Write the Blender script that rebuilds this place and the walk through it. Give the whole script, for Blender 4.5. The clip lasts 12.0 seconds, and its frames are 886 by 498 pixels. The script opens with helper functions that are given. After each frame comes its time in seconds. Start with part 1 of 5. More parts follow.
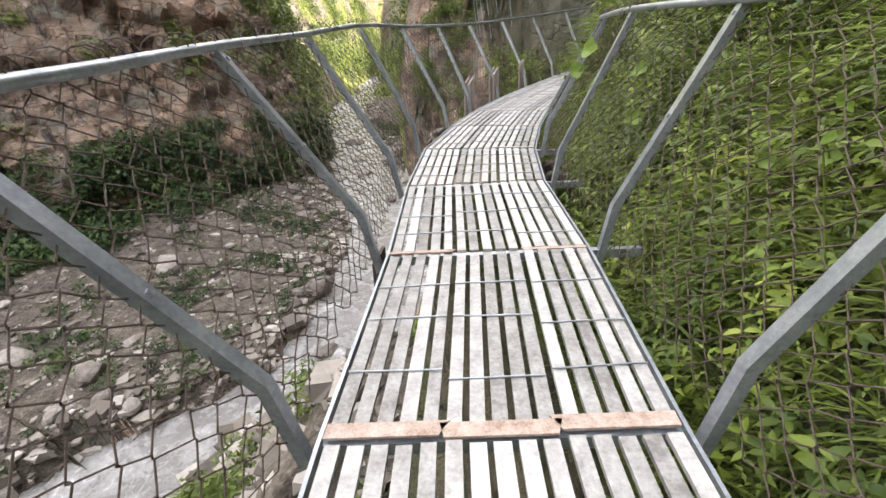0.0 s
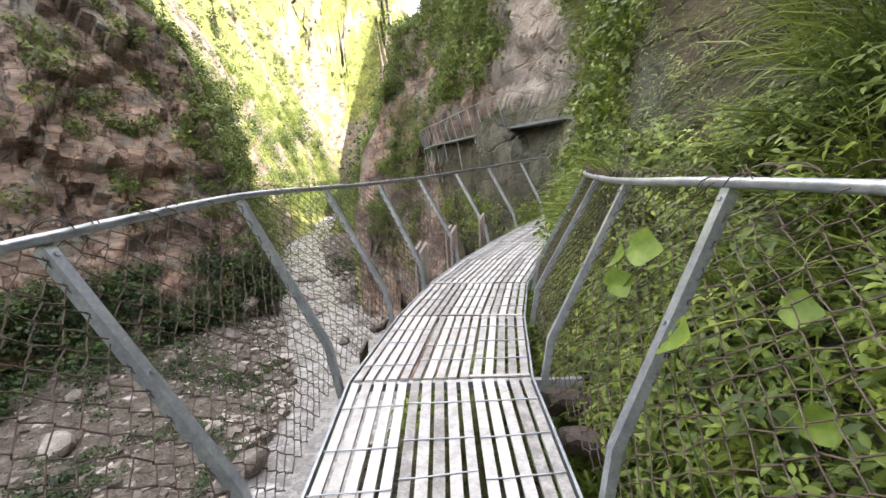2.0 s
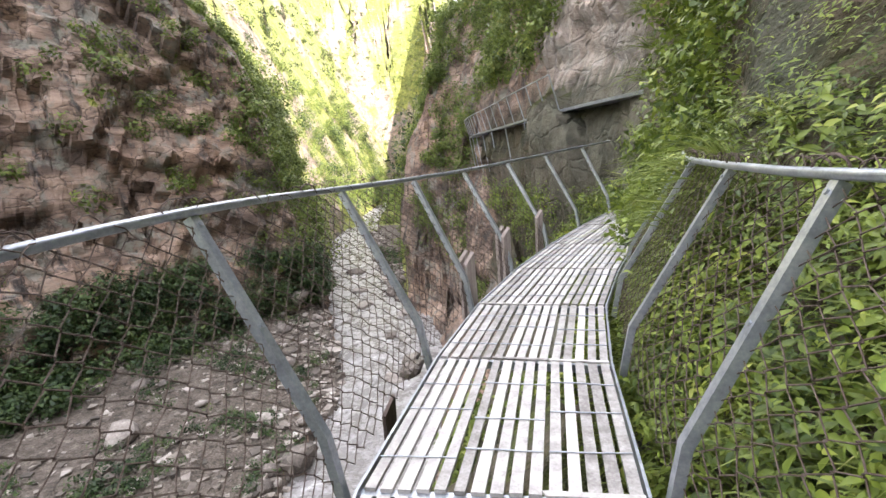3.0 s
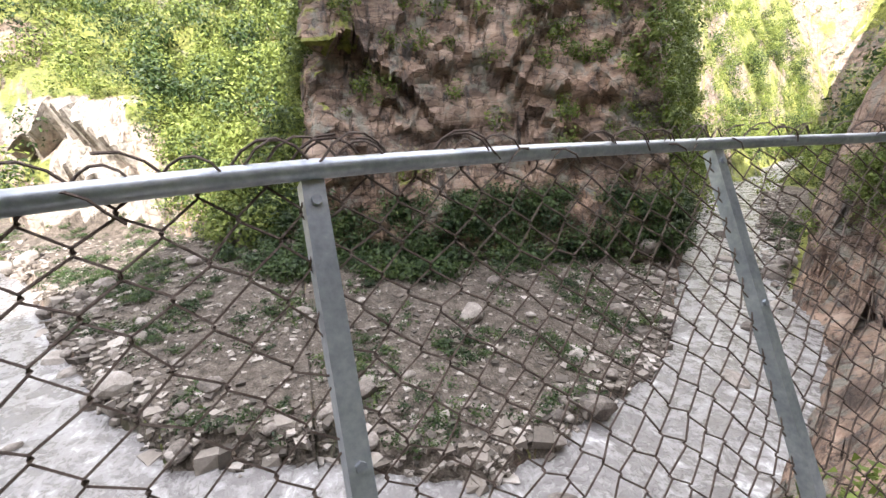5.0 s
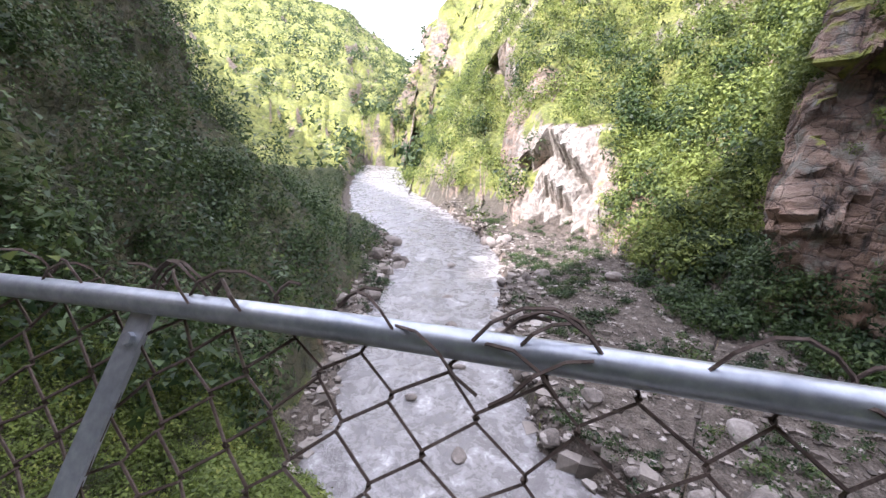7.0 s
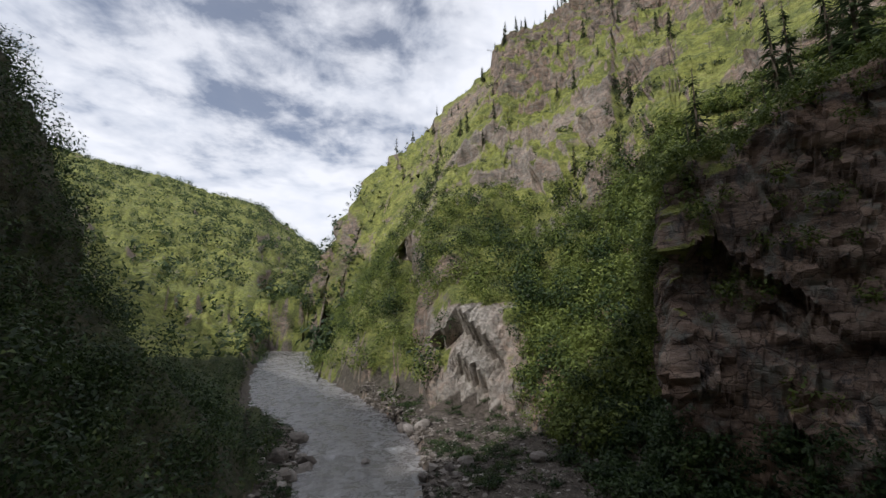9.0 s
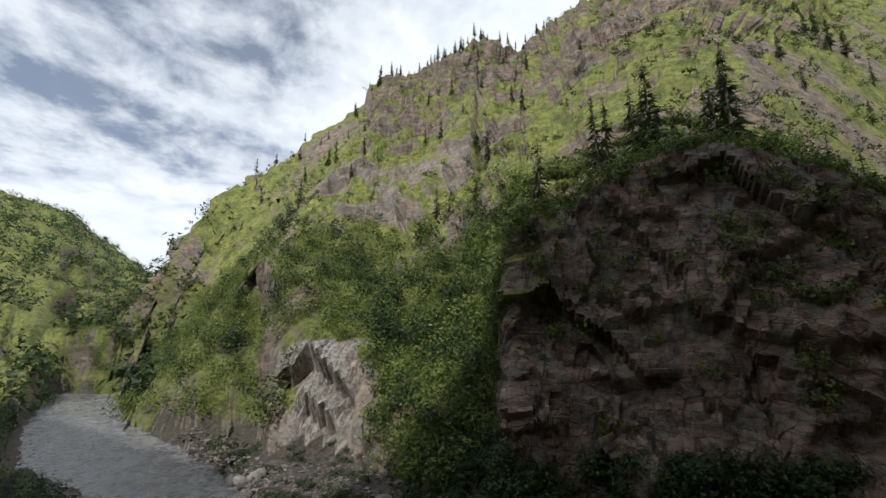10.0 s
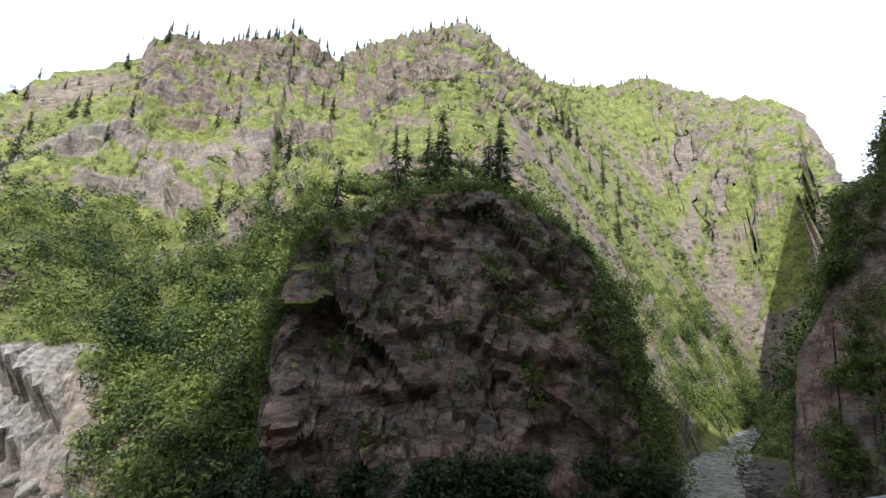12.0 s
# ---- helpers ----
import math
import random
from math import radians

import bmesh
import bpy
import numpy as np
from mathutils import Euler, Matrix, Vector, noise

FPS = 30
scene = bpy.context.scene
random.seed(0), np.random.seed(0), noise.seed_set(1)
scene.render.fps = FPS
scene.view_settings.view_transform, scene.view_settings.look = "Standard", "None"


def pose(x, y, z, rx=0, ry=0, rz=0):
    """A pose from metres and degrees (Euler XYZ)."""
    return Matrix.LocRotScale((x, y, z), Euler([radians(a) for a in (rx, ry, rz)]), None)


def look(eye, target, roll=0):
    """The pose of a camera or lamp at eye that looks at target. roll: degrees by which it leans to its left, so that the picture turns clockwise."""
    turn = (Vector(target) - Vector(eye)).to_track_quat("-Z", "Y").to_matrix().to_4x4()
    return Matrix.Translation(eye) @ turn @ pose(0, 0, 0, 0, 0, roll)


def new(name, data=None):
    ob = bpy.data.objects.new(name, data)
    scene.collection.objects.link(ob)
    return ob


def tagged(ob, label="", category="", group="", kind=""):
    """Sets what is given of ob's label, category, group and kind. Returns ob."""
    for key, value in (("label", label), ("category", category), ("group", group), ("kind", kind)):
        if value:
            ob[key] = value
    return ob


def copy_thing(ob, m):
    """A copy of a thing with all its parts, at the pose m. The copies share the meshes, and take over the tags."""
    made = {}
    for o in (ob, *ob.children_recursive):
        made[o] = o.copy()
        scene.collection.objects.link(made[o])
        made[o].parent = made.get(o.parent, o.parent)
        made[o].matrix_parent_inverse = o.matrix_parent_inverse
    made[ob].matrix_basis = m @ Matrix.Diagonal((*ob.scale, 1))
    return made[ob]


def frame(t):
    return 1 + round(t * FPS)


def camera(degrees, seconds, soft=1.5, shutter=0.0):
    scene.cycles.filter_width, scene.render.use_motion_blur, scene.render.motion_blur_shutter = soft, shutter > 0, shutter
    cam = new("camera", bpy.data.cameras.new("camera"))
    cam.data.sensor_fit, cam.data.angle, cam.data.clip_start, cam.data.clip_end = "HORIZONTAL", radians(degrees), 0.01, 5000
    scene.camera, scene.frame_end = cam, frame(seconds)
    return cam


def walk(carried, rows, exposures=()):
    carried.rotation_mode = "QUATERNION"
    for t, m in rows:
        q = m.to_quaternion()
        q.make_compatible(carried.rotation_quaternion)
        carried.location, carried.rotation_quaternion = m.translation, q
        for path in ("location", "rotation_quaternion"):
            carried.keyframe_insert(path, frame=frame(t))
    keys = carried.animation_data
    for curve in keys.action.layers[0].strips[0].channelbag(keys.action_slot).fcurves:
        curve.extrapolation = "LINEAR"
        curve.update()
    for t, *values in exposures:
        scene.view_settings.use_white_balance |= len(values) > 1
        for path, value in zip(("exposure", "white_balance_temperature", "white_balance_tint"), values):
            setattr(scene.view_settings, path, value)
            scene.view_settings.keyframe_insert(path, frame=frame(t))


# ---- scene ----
cam = camera(92.0, 12.0, soft=1.5)
PATH = [
    (0, pose(1.366, 1.984, 1.261, 63.11, 2.41, -0.32)),
    (0.5, pose(1.394, 2.598, 1.326, 71.44, 1.48, -4.01)),
    (1, pose(1.404, 3.152, 1.359, 76.72, 0.98, -4.04)),
    (1.5, pose(1.425, 3.695, 1.443, 79.75, 1.54, -5.28)),
    (2, pose(1.563, 4.254, 1.463, 79.75, 2.94, -6.24)),
    (2.5, pose(1.615, 4.834, 1.430, 77.05, 2.80, -3.91)),
    (2.7, pose(1.651, 5.074, 1.476, 78.18, 3.81, -2.75)),
    (4.3, pose(1.517, 6.589, 1.502, 78.24, 1.84, 25.76)),
    (4.5, pose(1.472, 6.705, 1.482, 76.98, 2.19, 31.82)),
    (5, pose(1.360, 6.985, 1.478, 72.55, 0.59, 47.26)),
    (5.5, pose(1.237, 6.909, 1.424, 62.50, 0.82, 67.73)),
    (6, pose(1.001, 6.829, 1.419, 59.91, 1.17, 80.92)),
    (6.5, pose(0.966, 6.763, 1.552, 65.97, 0.25, 91.92)),
    (7, pose(0.881, 6.637, 1.614, 75.15, -2.16, 101.65)),
    (7.2, pose(0.885, 6.615, 1.630, 77.40, -1.70, 104.70)),
    (8.8, pose(1.060, 6.500, 1.860, 97.42, 0.66, 93.35)),
    (9, pose(1.080, 6.500, 1.870, 99.00, 0.00, 90.00)),
    (9.5, pose(1.090, 6.500, 1.880, 102.20, -0.89, 79.57)),
    (10, pose(1.090, 6.500, 1.890, 103.79, -0.54, 71.12)),
    (10.5, pose(1.090, 6.500, 1.900, 105.12, -0.76, 63.12)),
    (11, pose(1.090, 6.500, 1.900, 106.12, -0.56, 54.65)),
    (11.5, pose(1.090, 6.500, 1.900, 105.99, -0.79, 47.71)),
    (12, pose(1.090, 6.500, 1.900, 105.90, -1.34, 42.47)),
]
walk(cam, PATH, exposures=[(0.0, 1.98, 6600, 13), (2.7, 2.08, 6400, 16), (4.3, 2.22, 6250, 17), (5.5, 1.85, 6500, 15), (6.5, 1.72, 6200, 15), (7.2, 1.42, 5850, 26), (8.8, -0.8, 6100, 13), (9.0, -0.85, 6100, 13), (9.5, -0.9, 6150, 10), (10.5, -0.4, 5850, 8), (11.2, -0.03, 5750, 9), (12.0, 0.08, 5750, 10)])

# ---- world, sun ----
SUN_AZ, SUN_EL = 136.0, 43.0
world = bpy.data.worlds.new("world")
scene.world = world
world.use_nodes = True
wn = world.node_tree
wn.nodes.clear()


def node(nt, kind, **ins):
    n = nt.nodes.new(kind)
    for k, v in ins.items():
        key = int(k[1:]) if k[0] == "i" and k[1:].isdigit() else k.replace("_", " ")
        s = n.inputs[key]
        if isinstance(v, bpy.types.NodeSocket):
            nt.links.new(v, s)
        else:
            s.default_value = v
    return n


def ramp(nt, fac, stops):
    n = nt.nodes.new("ShaderNodeValToRGB")
    el = n.color_ramp.elements
    while len(el) < len(stops):
        el.new(0.5)
    for e, (p, c) in zip(el, stops):
        e.position = p
        e.color = (*c, 1) if not isinstance(c, float) else (c, c, c, 1)
    nt.links.new(fac, n.inputs[0])
    return n.outputs[0]


def math_(nt, op, a, b=0.0, clamp=False):
    n = nt.nodes.new("ShaderNodeMath")
    n.operation, n.use_clamp = op, clamp
    for i, v in enumerate((a, b)):
        if isinstance(v, bpy.types.NodeSocket):
            nt.links.new(v, n.inputs[i])
        else:
            n.inputs[i].default_value = v
    return n.outputs[0]


def mix(nt, fac, a, b):
    n = nt.nodes.new("ShaderNodeMix")
    n.data_type = "RGBA"
    for i, v in ((0, fac), (6, a), (7, b)):
        if isinstance(v, bpy.types.NodeSocket):
            nt.links.new(v, n.inputs[i])
        else:
            n.inputs[i].default_value = v if i == 0 else (*v, 1)
    return n.outputs[2]


sky = wn.nodes.new("ShaderNodeTexSky")
sky.sky_type, sky.sun_disc = "NISHITA", False
sky.sun_elevation, sky.sun_rotation = radians(SUN_EL), radians(SUN_AZ)
sky.altitude, sky.dust_density = 2000, 1.5
tc = wn.nodes.new("ShaderNodeTexCoord")
sep = node(wn, "ShaderNodeSeparateXYZ", i0=tc.outputs["Generated"])
hz = math_(wn, "MAXIMUM", math_(wn, "ADD", sep.outputs[2], 0.12), 0.05)
cx, cy = math_(wn, "DIVIDE", sep.outputs[0], hz), math_(wn, "DIVIDE", sep.outputs[1], hz)
cv = node(wn, "ShaderNodeCombineXYZ", i0=cx, i1=cy, i2=0.0)
big = node(wn, "ShaderNodeTexNoise", Vector=cv.outputs[0], Scale=0.8, Detail=7.0, Roughness=0.55, Distortion=0.1)
fine = node(wn, "ShaderNodeTexNoise", Vector=cv.outputs[0], Scale=4.5, Detail=6.0, Roughness=0.6, Distortion=0.2)
cl = math_(wn, "ADD", math_(wn, "MULTIPLY", big.outputs[0], 0.72), math_(wn, "MULTIPLY", fine.outputs[0], 0.28))
side_ = math_(wn, "MULTIPLY", math_(wn, "MAXIMUM", math_(wn, "ADD", sep.outputs[1], -0.25), 0.0), 0.3)
low = math_(wn, "MULTIPLY", math_(wn, "SUBTRACT", 0.55, sep.outputs[2], True), 0.28)
cover = ramp(wn, math_(wn, "ADD", math_(wn, "ADD", cl, low), side_), [(0.43, 0.22), (0.505, 0.78), (0.58, 0.99)])
shade = ramp(wn, fine.outputs[0], [(0.3, (0.84, 0.87, 0.91)), (0.6, (1.0, 1.0, 1.0))])
skyc = node(wn, "ShaderNodeBackground", Color=sky.outputs[0], Strength=0.15)
cloudc = node(wn, "ShaderNodeBackground", Color=shade, Strength=1.75)
mx = node(wn, "ShaderNodeMixShader", i0=cover, i1=skyc.outputs[0], i2=cloudc.outputs[0])
wo = node(wn, "ShaderNodeOutputWorld", Surface=mx.outputs[0])

sun = new("sun", bpy.data.lights.new("sun", "SUN"))
sun.data.energy, sun.data.angle, sun.data.color = 5.0, radians(0.5), (1.0, 0.95, 0.86)
sa, se = radians(SUN_AZ), radians(SUN_EL)
sun.matrix_world = look((60 * math.sin(sa) * math.cos(se), 60 * math.cos(sa) * math.cos(se), 60 * math.sin(se)), (0, 0, 0))


# ---- materials ----
def material(name, rough=0.8, metal=0.0):
    m = bpy.data.materials.new(name)
    m.use_nodes = True
    nt = m.node_tree
    b = nt.nodes["Principled BSDF"]
    b.inputs["Roughness"].default_value, b.inputs["Metallic"].default_value = rough, metal
    b.inputs["Specular IOR Level"].default_value = 0.3
    return m, nt, b


def coords(nt, scale=(1, 1, 1), rot=(0, 0, 0), kind="Object"):
    t = nt.nodes.new("ShaderNodeTexCoord")
    mp = node(nt, "ShaderNodeMapping", Vector=t.outputs[kind], Scale=scale, Rotation=rot)
    return mp.outputs[0]


def noise_(nt, vec, scale, detail=5.0, rough=0.6, dist=0.0):
    return node(nt, "ShaderNodeTexNoise", Vector=vec, Scale=scale, Detail=detail, Roughness=rough, Distortion=dist).outputs[0]


def bump(nt, b, height, strength=0.5, distance=0.1):
    n = node(nt, "ShaderNodeBump", Height=height, Strength=strength, Distance=distance)
    nt.links.new(n.outputs[0], b.inputs["Normal"])


def rock_colour(nt):
    v = coords(nt)
    tilt = coords(nt, (0.4, 0.4, 1.1), (0.75, -0.45, 0.4))
    a = noise_(nt, v, 0.09, 8, 0.65, 0.6)
    s = noise_(nt, tilt, 0.55, 8, 0.68, 0.5)
    g = noise_(nt, v, 2.3, 6, 0.7)
    base = ramp(nt, s, [(0.34, (0.055, 0.044, 0.038)), (0.44, (0.145, 0.113, 0.093)), (0.54, (0.27, 0.213, 0.174)), (0.64, (0.41, 0.34, 0.287))])
    tint = ramp(nt, a, [(0.35, (0.62, 0.58, 0.56)), (0.5, (0.95, 0.86, 0.80)), (0.62, (1.10, 0.92, 0.80)), (0.75, (0.78, 0.80, 0.82))])
    mm = nt.nodes.new("ShaderNodeMix")
    mm.data_type, mm.blend_type = "RGBA", "MULTIPLY"
    mm.inputs[0].default_value = 1.0
    nt.links.new(base, mm.inputs[6]), nt.links.new(tint, mm.inputs[7])
    streak = noise_(nt, coords(nt, (1.0, 1.0, 0.10)), 0.9, 6, 0.7)
    dark = ramp(nt, streak, [(0.36, 0.0), (0.46, 1.0)])
    col = mix(nt, dark, (0.07, 0.06, 0.055), mm.outputs[2])
    vo = node(nt, "ShaderNodeTexVoronoi", Vector=coords(nt, (0.8, 0.8, 1.5), (0.3, 0.2, 0.5)), Scale=0.75)
    vo.feature = "DISTANCE_TO_EDGE"
    wv = node(nt, "ShaderNodeVectorMath", i0=coords(nt, (0.8, 0.8, 1.5), (0.3, 0.2, 0.5)), i1=node(nt, "ShaderNodeTexNoise", Vector=v, Scale=1.2, Detail=5.0).outputs[1])
    nt.links.new(wv.outputs[0], vo.inputs["Vector"])
    crack = ramp(nt, vo.outputs["Distance"], [(0.0, 0.0), (0.06, 1.0)])
    col = mix(nt, ramp(nt, vo.outputs["Distance"], [(0.0, 0.75), (0.035, 0.0)]), col, (0.03, 0.025, 0.022))
    lich = ramp(nt, noise_(nt, v, 0.5, 7, 0.7), [(0.52, 0.0), (0.62, 0.75)])
    col = mix(nt, lich, col, (0.20, 0.20, 0.17))
    h = math_(nt, "ADD", math_(nt, "ADD", math_(nt, "MULTIPLY", s, 1.2), math_(nt, "MULTIPLY", g, 0.45)), math_(nt, "MULTIPLY", crack, 0.25))
    return col, h, v


def terrain_material():
    m, nt, b = material("terrain", 0.9)
    rock, h, v = rock_colour(nt)
    at = nt.nodes.new("ShaderNodeAttribute")
    at.attribute_name = "cover"
    sp = node(nt, "ShaderNodeSeparateColor", i0=at.outputs["Color"])
    n1, n2, n3 = noise_(nt, v, 0.16, 6, 0.6), noise_(nt, v, 1.4, 6, 0.65), noise_(nt, v, 9.0, 4, 0.6)
    grass = ramp(nt, math_(nt, "ADD", math_(nt, "MULTIPLY", n1, 0.6), math_(nt, "MULTIPLY", n2, 0.4)),
                 [(0.36, (0.085, 0.100, 0.030)), (0.46, (0.145, 0.163, 0.044)), (0.54, (0.218, 0.232, 0.056)), (0.66, (0.275, 0.272, 0.088))])
    gravel = ramp(nt, math_(nt, "ADD", math_(nt, "MULTIPLY", n2, 0.55), math_(nt, "MULTIPLY", n3, 0.45)),
                  [(0.34, (0.026, 0.022, 0.018)), (0.46, (0.075, 0.062, 0.050)), (0.57, (0.14, 0.117, 0.096)), (0.70, (0.26, 0.23, 0.20))])
    # noise that darkens the grass colour, painting shadows between tufts and shrubs
    tuft_shade = ramp(nt, node(nt, "ShaderNodeTexNoise", Vector=v, Scale=0.55, Detail=7.0, Roughness=0.78).outputs[0], [(0.36, 0.42), (0.49, 0.92), (0.6, 1.25)])
    gm = nt.nodes.new("ShaderNodeMix")
    gm.data_type, gm.blend_type = "RGBA", "MULTIPLY"
    gm.inputs[0].default_value = 1.0
    nt.links.new(grass, gm.inputs[6]), nt.links.new(tuft_shade, gm.inputs[7])
    grey = ramp(nt, noise_(nt, coords(nt, (1, 1, 1.6)), 0.22, 8, 0.72, 0.3), [(0.585, 0.0), (0.64, 0.75)])
    grass = mix(nt, grey, gm.outputs[2], ramp(nt, n2, [(0.4, (0.09, 0.08, 0.07)), (0.6, (0.33, 0.30, 0.27))]))
    edge = math_(nt, "MULTIPLY", math_(nt, "SUBTRACT", n2, 0.5), 0.9)
    fg = ramp(nt, math_(nt, "ADD", sp.outputs[0], edge), [(0.38, 0.0), (0.6, 1.0)])
    fr = ramp(nt, math_(nt, "ADD", sp.outputs[1], math_(nt, "MULTIPLY", edge, 0.5)), [(0.4, 0.0), (0.6, 1.0)])
    # near-black green, mixed over the other covers by the mask's blue channel
    underlay = ramp(nt, n2, [(0.35, (0.012, 0.018, 0.008)), (0.65, (0.035, 0.045, 0.016))])
    rock = mix(nt, math_(nt, "MULTIPLY", at.outputs["Alpha"], ramp(nt, n1, [(0.3, 0.5), (0.6, 1.0)])), rock, ramp(nt, n2, [(0.36, (0.17, 0.152, 0.13)), (0.5, (0.34, 0.31, 0.27)), (0.65, (0.48, 0.445, 0.40))]))
    c = mix(nt, fg, rock, grass)
    c = mix(nt, fr, c, gravel)
    c = mix(nt, sp.outputs[2], c, underlay)
    nt.links.new(c, b.inputs["Base Color"])
    bump(nt, b, math_(nt, "ADD", h, math_(nt, "MULTIPLY", n3, 0.3)), 0.9, 0.35)
    return m


def leaf_material(name, dark, light, rough=0.55, yellow=None, scale=0.3):
    m, nt, b = material(name, rough)
    g = nt.nodes.new("ShaderNodeNewGeometry")
    v = coords(nt)
    n = noise_(nt, v, scale, 4, 0.6)
    clump = math_(nt, "MULTIPLY", math_(nt, "SUBTRACT", n, 0.5), 1.7)
    f = math_(nt, "ADD", math_(nt, "ADD", math_(nt, "MULTIPLY", g.outputs["Random Per Island"], 0.42), clump), 0.28, True)
    st = [(0.2, dark), (0.8, light)] if yellow is None else [(0.2, dark), (0.7, light), (0.95, yellow)]
    col = ramp(nt, f, st)
    nt.links.new(col, b.inputs["Base Color"])
    tr = node(nt, "ShaderNodeBsdfTranslucent", Color=col)
    mx = node(nt, "ShaderNodeMixShader", i0=0.3, i1=b.outputs[0], i2=tr.outputs[0])
    nt.links.new(mx.outputs[0], nt.nodes["Material Output"].inputs["Surface"])
    return m


def plain(name, stops, scale=6.0, rough=0.7, metal=0.0, bumps=0.3, dist=0.01, stretch=(1, 1, 1), per_object=0.0):
    m, nt, b = material(name, rough, metal)
    v = coords(nt, stretch)
    n = math_(nt, "ADD", math_(nt, "MULTIPLY", noise_(nt, v, scale, 6, 0.65), 0.65), math_(nt, "MULTIPLY", noise_(nt, v, scale * 7, 4, 0.6), 0.35))
    if per_object:
        oi = nt.nodes.new("ShaderNodeObjectInfo")
        n = math_(nt, "ADD", n, math_(nt, "MULTIPLY", math_(nt, "SUBTRACT", oi.outputs["Random"], 0.5), per_object))
    nt.links.new(ramp(nt, n, stops), b.inputs["Base Color"])
    bump(nt, b, n, bumps, dist)
    return m, nt, b


def water_material():
    m, nt, b = material("water", 0.16)
    v = coords(nt, (1, 1, 1))
    n1, n2 = noise_(nt, v, 0.55, 6, 0.6, 1.2), noise_(nt, v, 2.6, 6, 0.65, 0.8)
    n = math_(nt, "ADD", math_(nt, "MULTIPLY", n1, 0.6), math_(nt, "MULTIPLY", n2, 0.4))
    col = ramp(nt, n, [(0.3, (0.11, 0.103, 0.10)), (0.5, (0.175, 0.165, 0.16)), (0.58, (0.27, 0.262, 0.258)), (0.68, (0.62, 0.61, 0.61))])
    nt.links.new(col, b.inputs["Base Color"])
    nt.links.new(ramp(nt, n, [(0.45, 0.18), (0.62, 0.6)]), b.inputs["Roughness"])
    b.inputs["Specular IOR Level"].default_value = 0.5
    bump(nt, b, n, 0.8, 0.25)
    return m


M_TERRAIN = terrain_material()
M_WATER = water_material()
# forest leaf on the sunlit slopes: colour lightened to stand in for stronger sun
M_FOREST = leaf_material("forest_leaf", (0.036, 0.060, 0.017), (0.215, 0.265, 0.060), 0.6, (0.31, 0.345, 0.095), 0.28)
# far forest: leaf colour darkened in place of cloud shadow on the valley slopes
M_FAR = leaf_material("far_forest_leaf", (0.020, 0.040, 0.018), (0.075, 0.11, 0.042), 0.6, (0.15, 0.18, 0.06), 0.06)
M_FIR = leaf_material("fir_needle", (0.030, 0.048, 0.026), (0.095, 0.125, 0.055), 0.7, None, 0.2)
M_SCRUB = leaf_material("scrub_leaf", (0.034, 0.048, 0.020), (0.085, 0.108, 0.042), 0.65, (0.16, 0.175, 0.068), 0.2)
# dark leaf: on the spur and crag foot its darkness stands in for shade
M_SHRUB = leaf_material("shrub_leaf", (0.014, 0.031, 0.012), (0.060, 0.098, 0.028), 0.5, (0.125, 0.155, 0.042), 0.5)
M_NEAR = leaf_material("weed_leaf", (0.040, 0.070, 0.012), (0.18, 0.238, 0.034), 0.42, (0.32, 0.35, 0.07), 1.6)
M_SLOPE = leaf_material("slope_herb", (0.048, 0.074, 0.016), (0.145, 0.19, 0.038), 0.55, (0.25, 0.27, 0.06), 0.8)
M_GRASS = leaf_material("grass_blade", (0.07, 0.10, 0.02), (0.19, 0.24, 0.05), 0.5, (0.33, 0.33, 0.13), 1.0)
M_BARK = plain("bark", [(0.35, (0.05, 0.04, 0.03)), (0.65, (0.16, 0.13, 0.10))], 8, 0.9, 0, 0.6, 0.02)[0]
M_STEEL = plain("galvanised_steel", [(0.3, (0.20, 0.22, 0.25)), (0.5, (0.33, 0.355, 0.39)), (0.72, (0.52, 0.54, 0.56))], 7, 0.40, 0.7, 0.15, 0.003)[0]
M_SLAT = plain("weathered_slat", [(0.3, (0.17, 0.158, 0.15)), (0.48, (0.315, 0.303, 0.292)), (0.66, (0.46, 0.443, 0.43))], 9, 0.6, 0.1, 0.3, 0.003, (1, 1, 1), 0.28)[0]
M_RUST = plain("rusty_steel", [(0.3, (0.16, 0.085, 0.055)), (0.5, (0.40, 0.31, 0.26)), (0.72, (0.56, 0.50, 0.46))], 12, 0.8, 0.2, 0.4, 0.004)[0]
M_WIRE = plain("rusted_wire", [(0.3, (0.038, 0.026, 0.021)), (0.5, (0.085, 0.062, 0.052)), (0.7, (0.15, 0.125, 0.11))], 30, 0.7, 0.4, 0.3, 0.001)[0]
M_STONE = plain("river_stone", [(0.3, (0.07, 0.06, 0.053)), (0.5, (0.19, 0.165, 0.145)), (0.72, (0.36, 0.33, 0.30))], 1.6, 0.85, 0, 0.6, 0.06, (1, 1, 1), 0.25)[0]
M_DARKROCK = plain("damp_earth_rock", [(0.3, (0.03, 0.024, 0.02)), (0.6, (0.10, 0.08, 0.07)), (0.75, (0.17, 0.14, 0.12))], 6, 0.85, 0, 0.7, 0.03)[0]
M_WOOD = plain("weathered_wood", [(0.3, (0.13, 0.10, 0.09)), (0.55, (0.27, 0.23, 0.21)), (0.75, (0.40, 0.36, 0.34))], 5, 0.85, 0, 0.5, 0.01, (6, 6, 0.6))[0]


# ---- helpers of this scene ----
def mesh_of(name, verts, faces, mat, smooth=False):
    me = bpy.data.meshes.new(name)
    me.from_pydata([tuple(v) for v in verts], [], [tuple(f) for f in faces])
    me.materials.append(mat)
    if smooth:
        me.polygons.foreach_set("use_smooth", [True] * len(me.polygons))
    return me


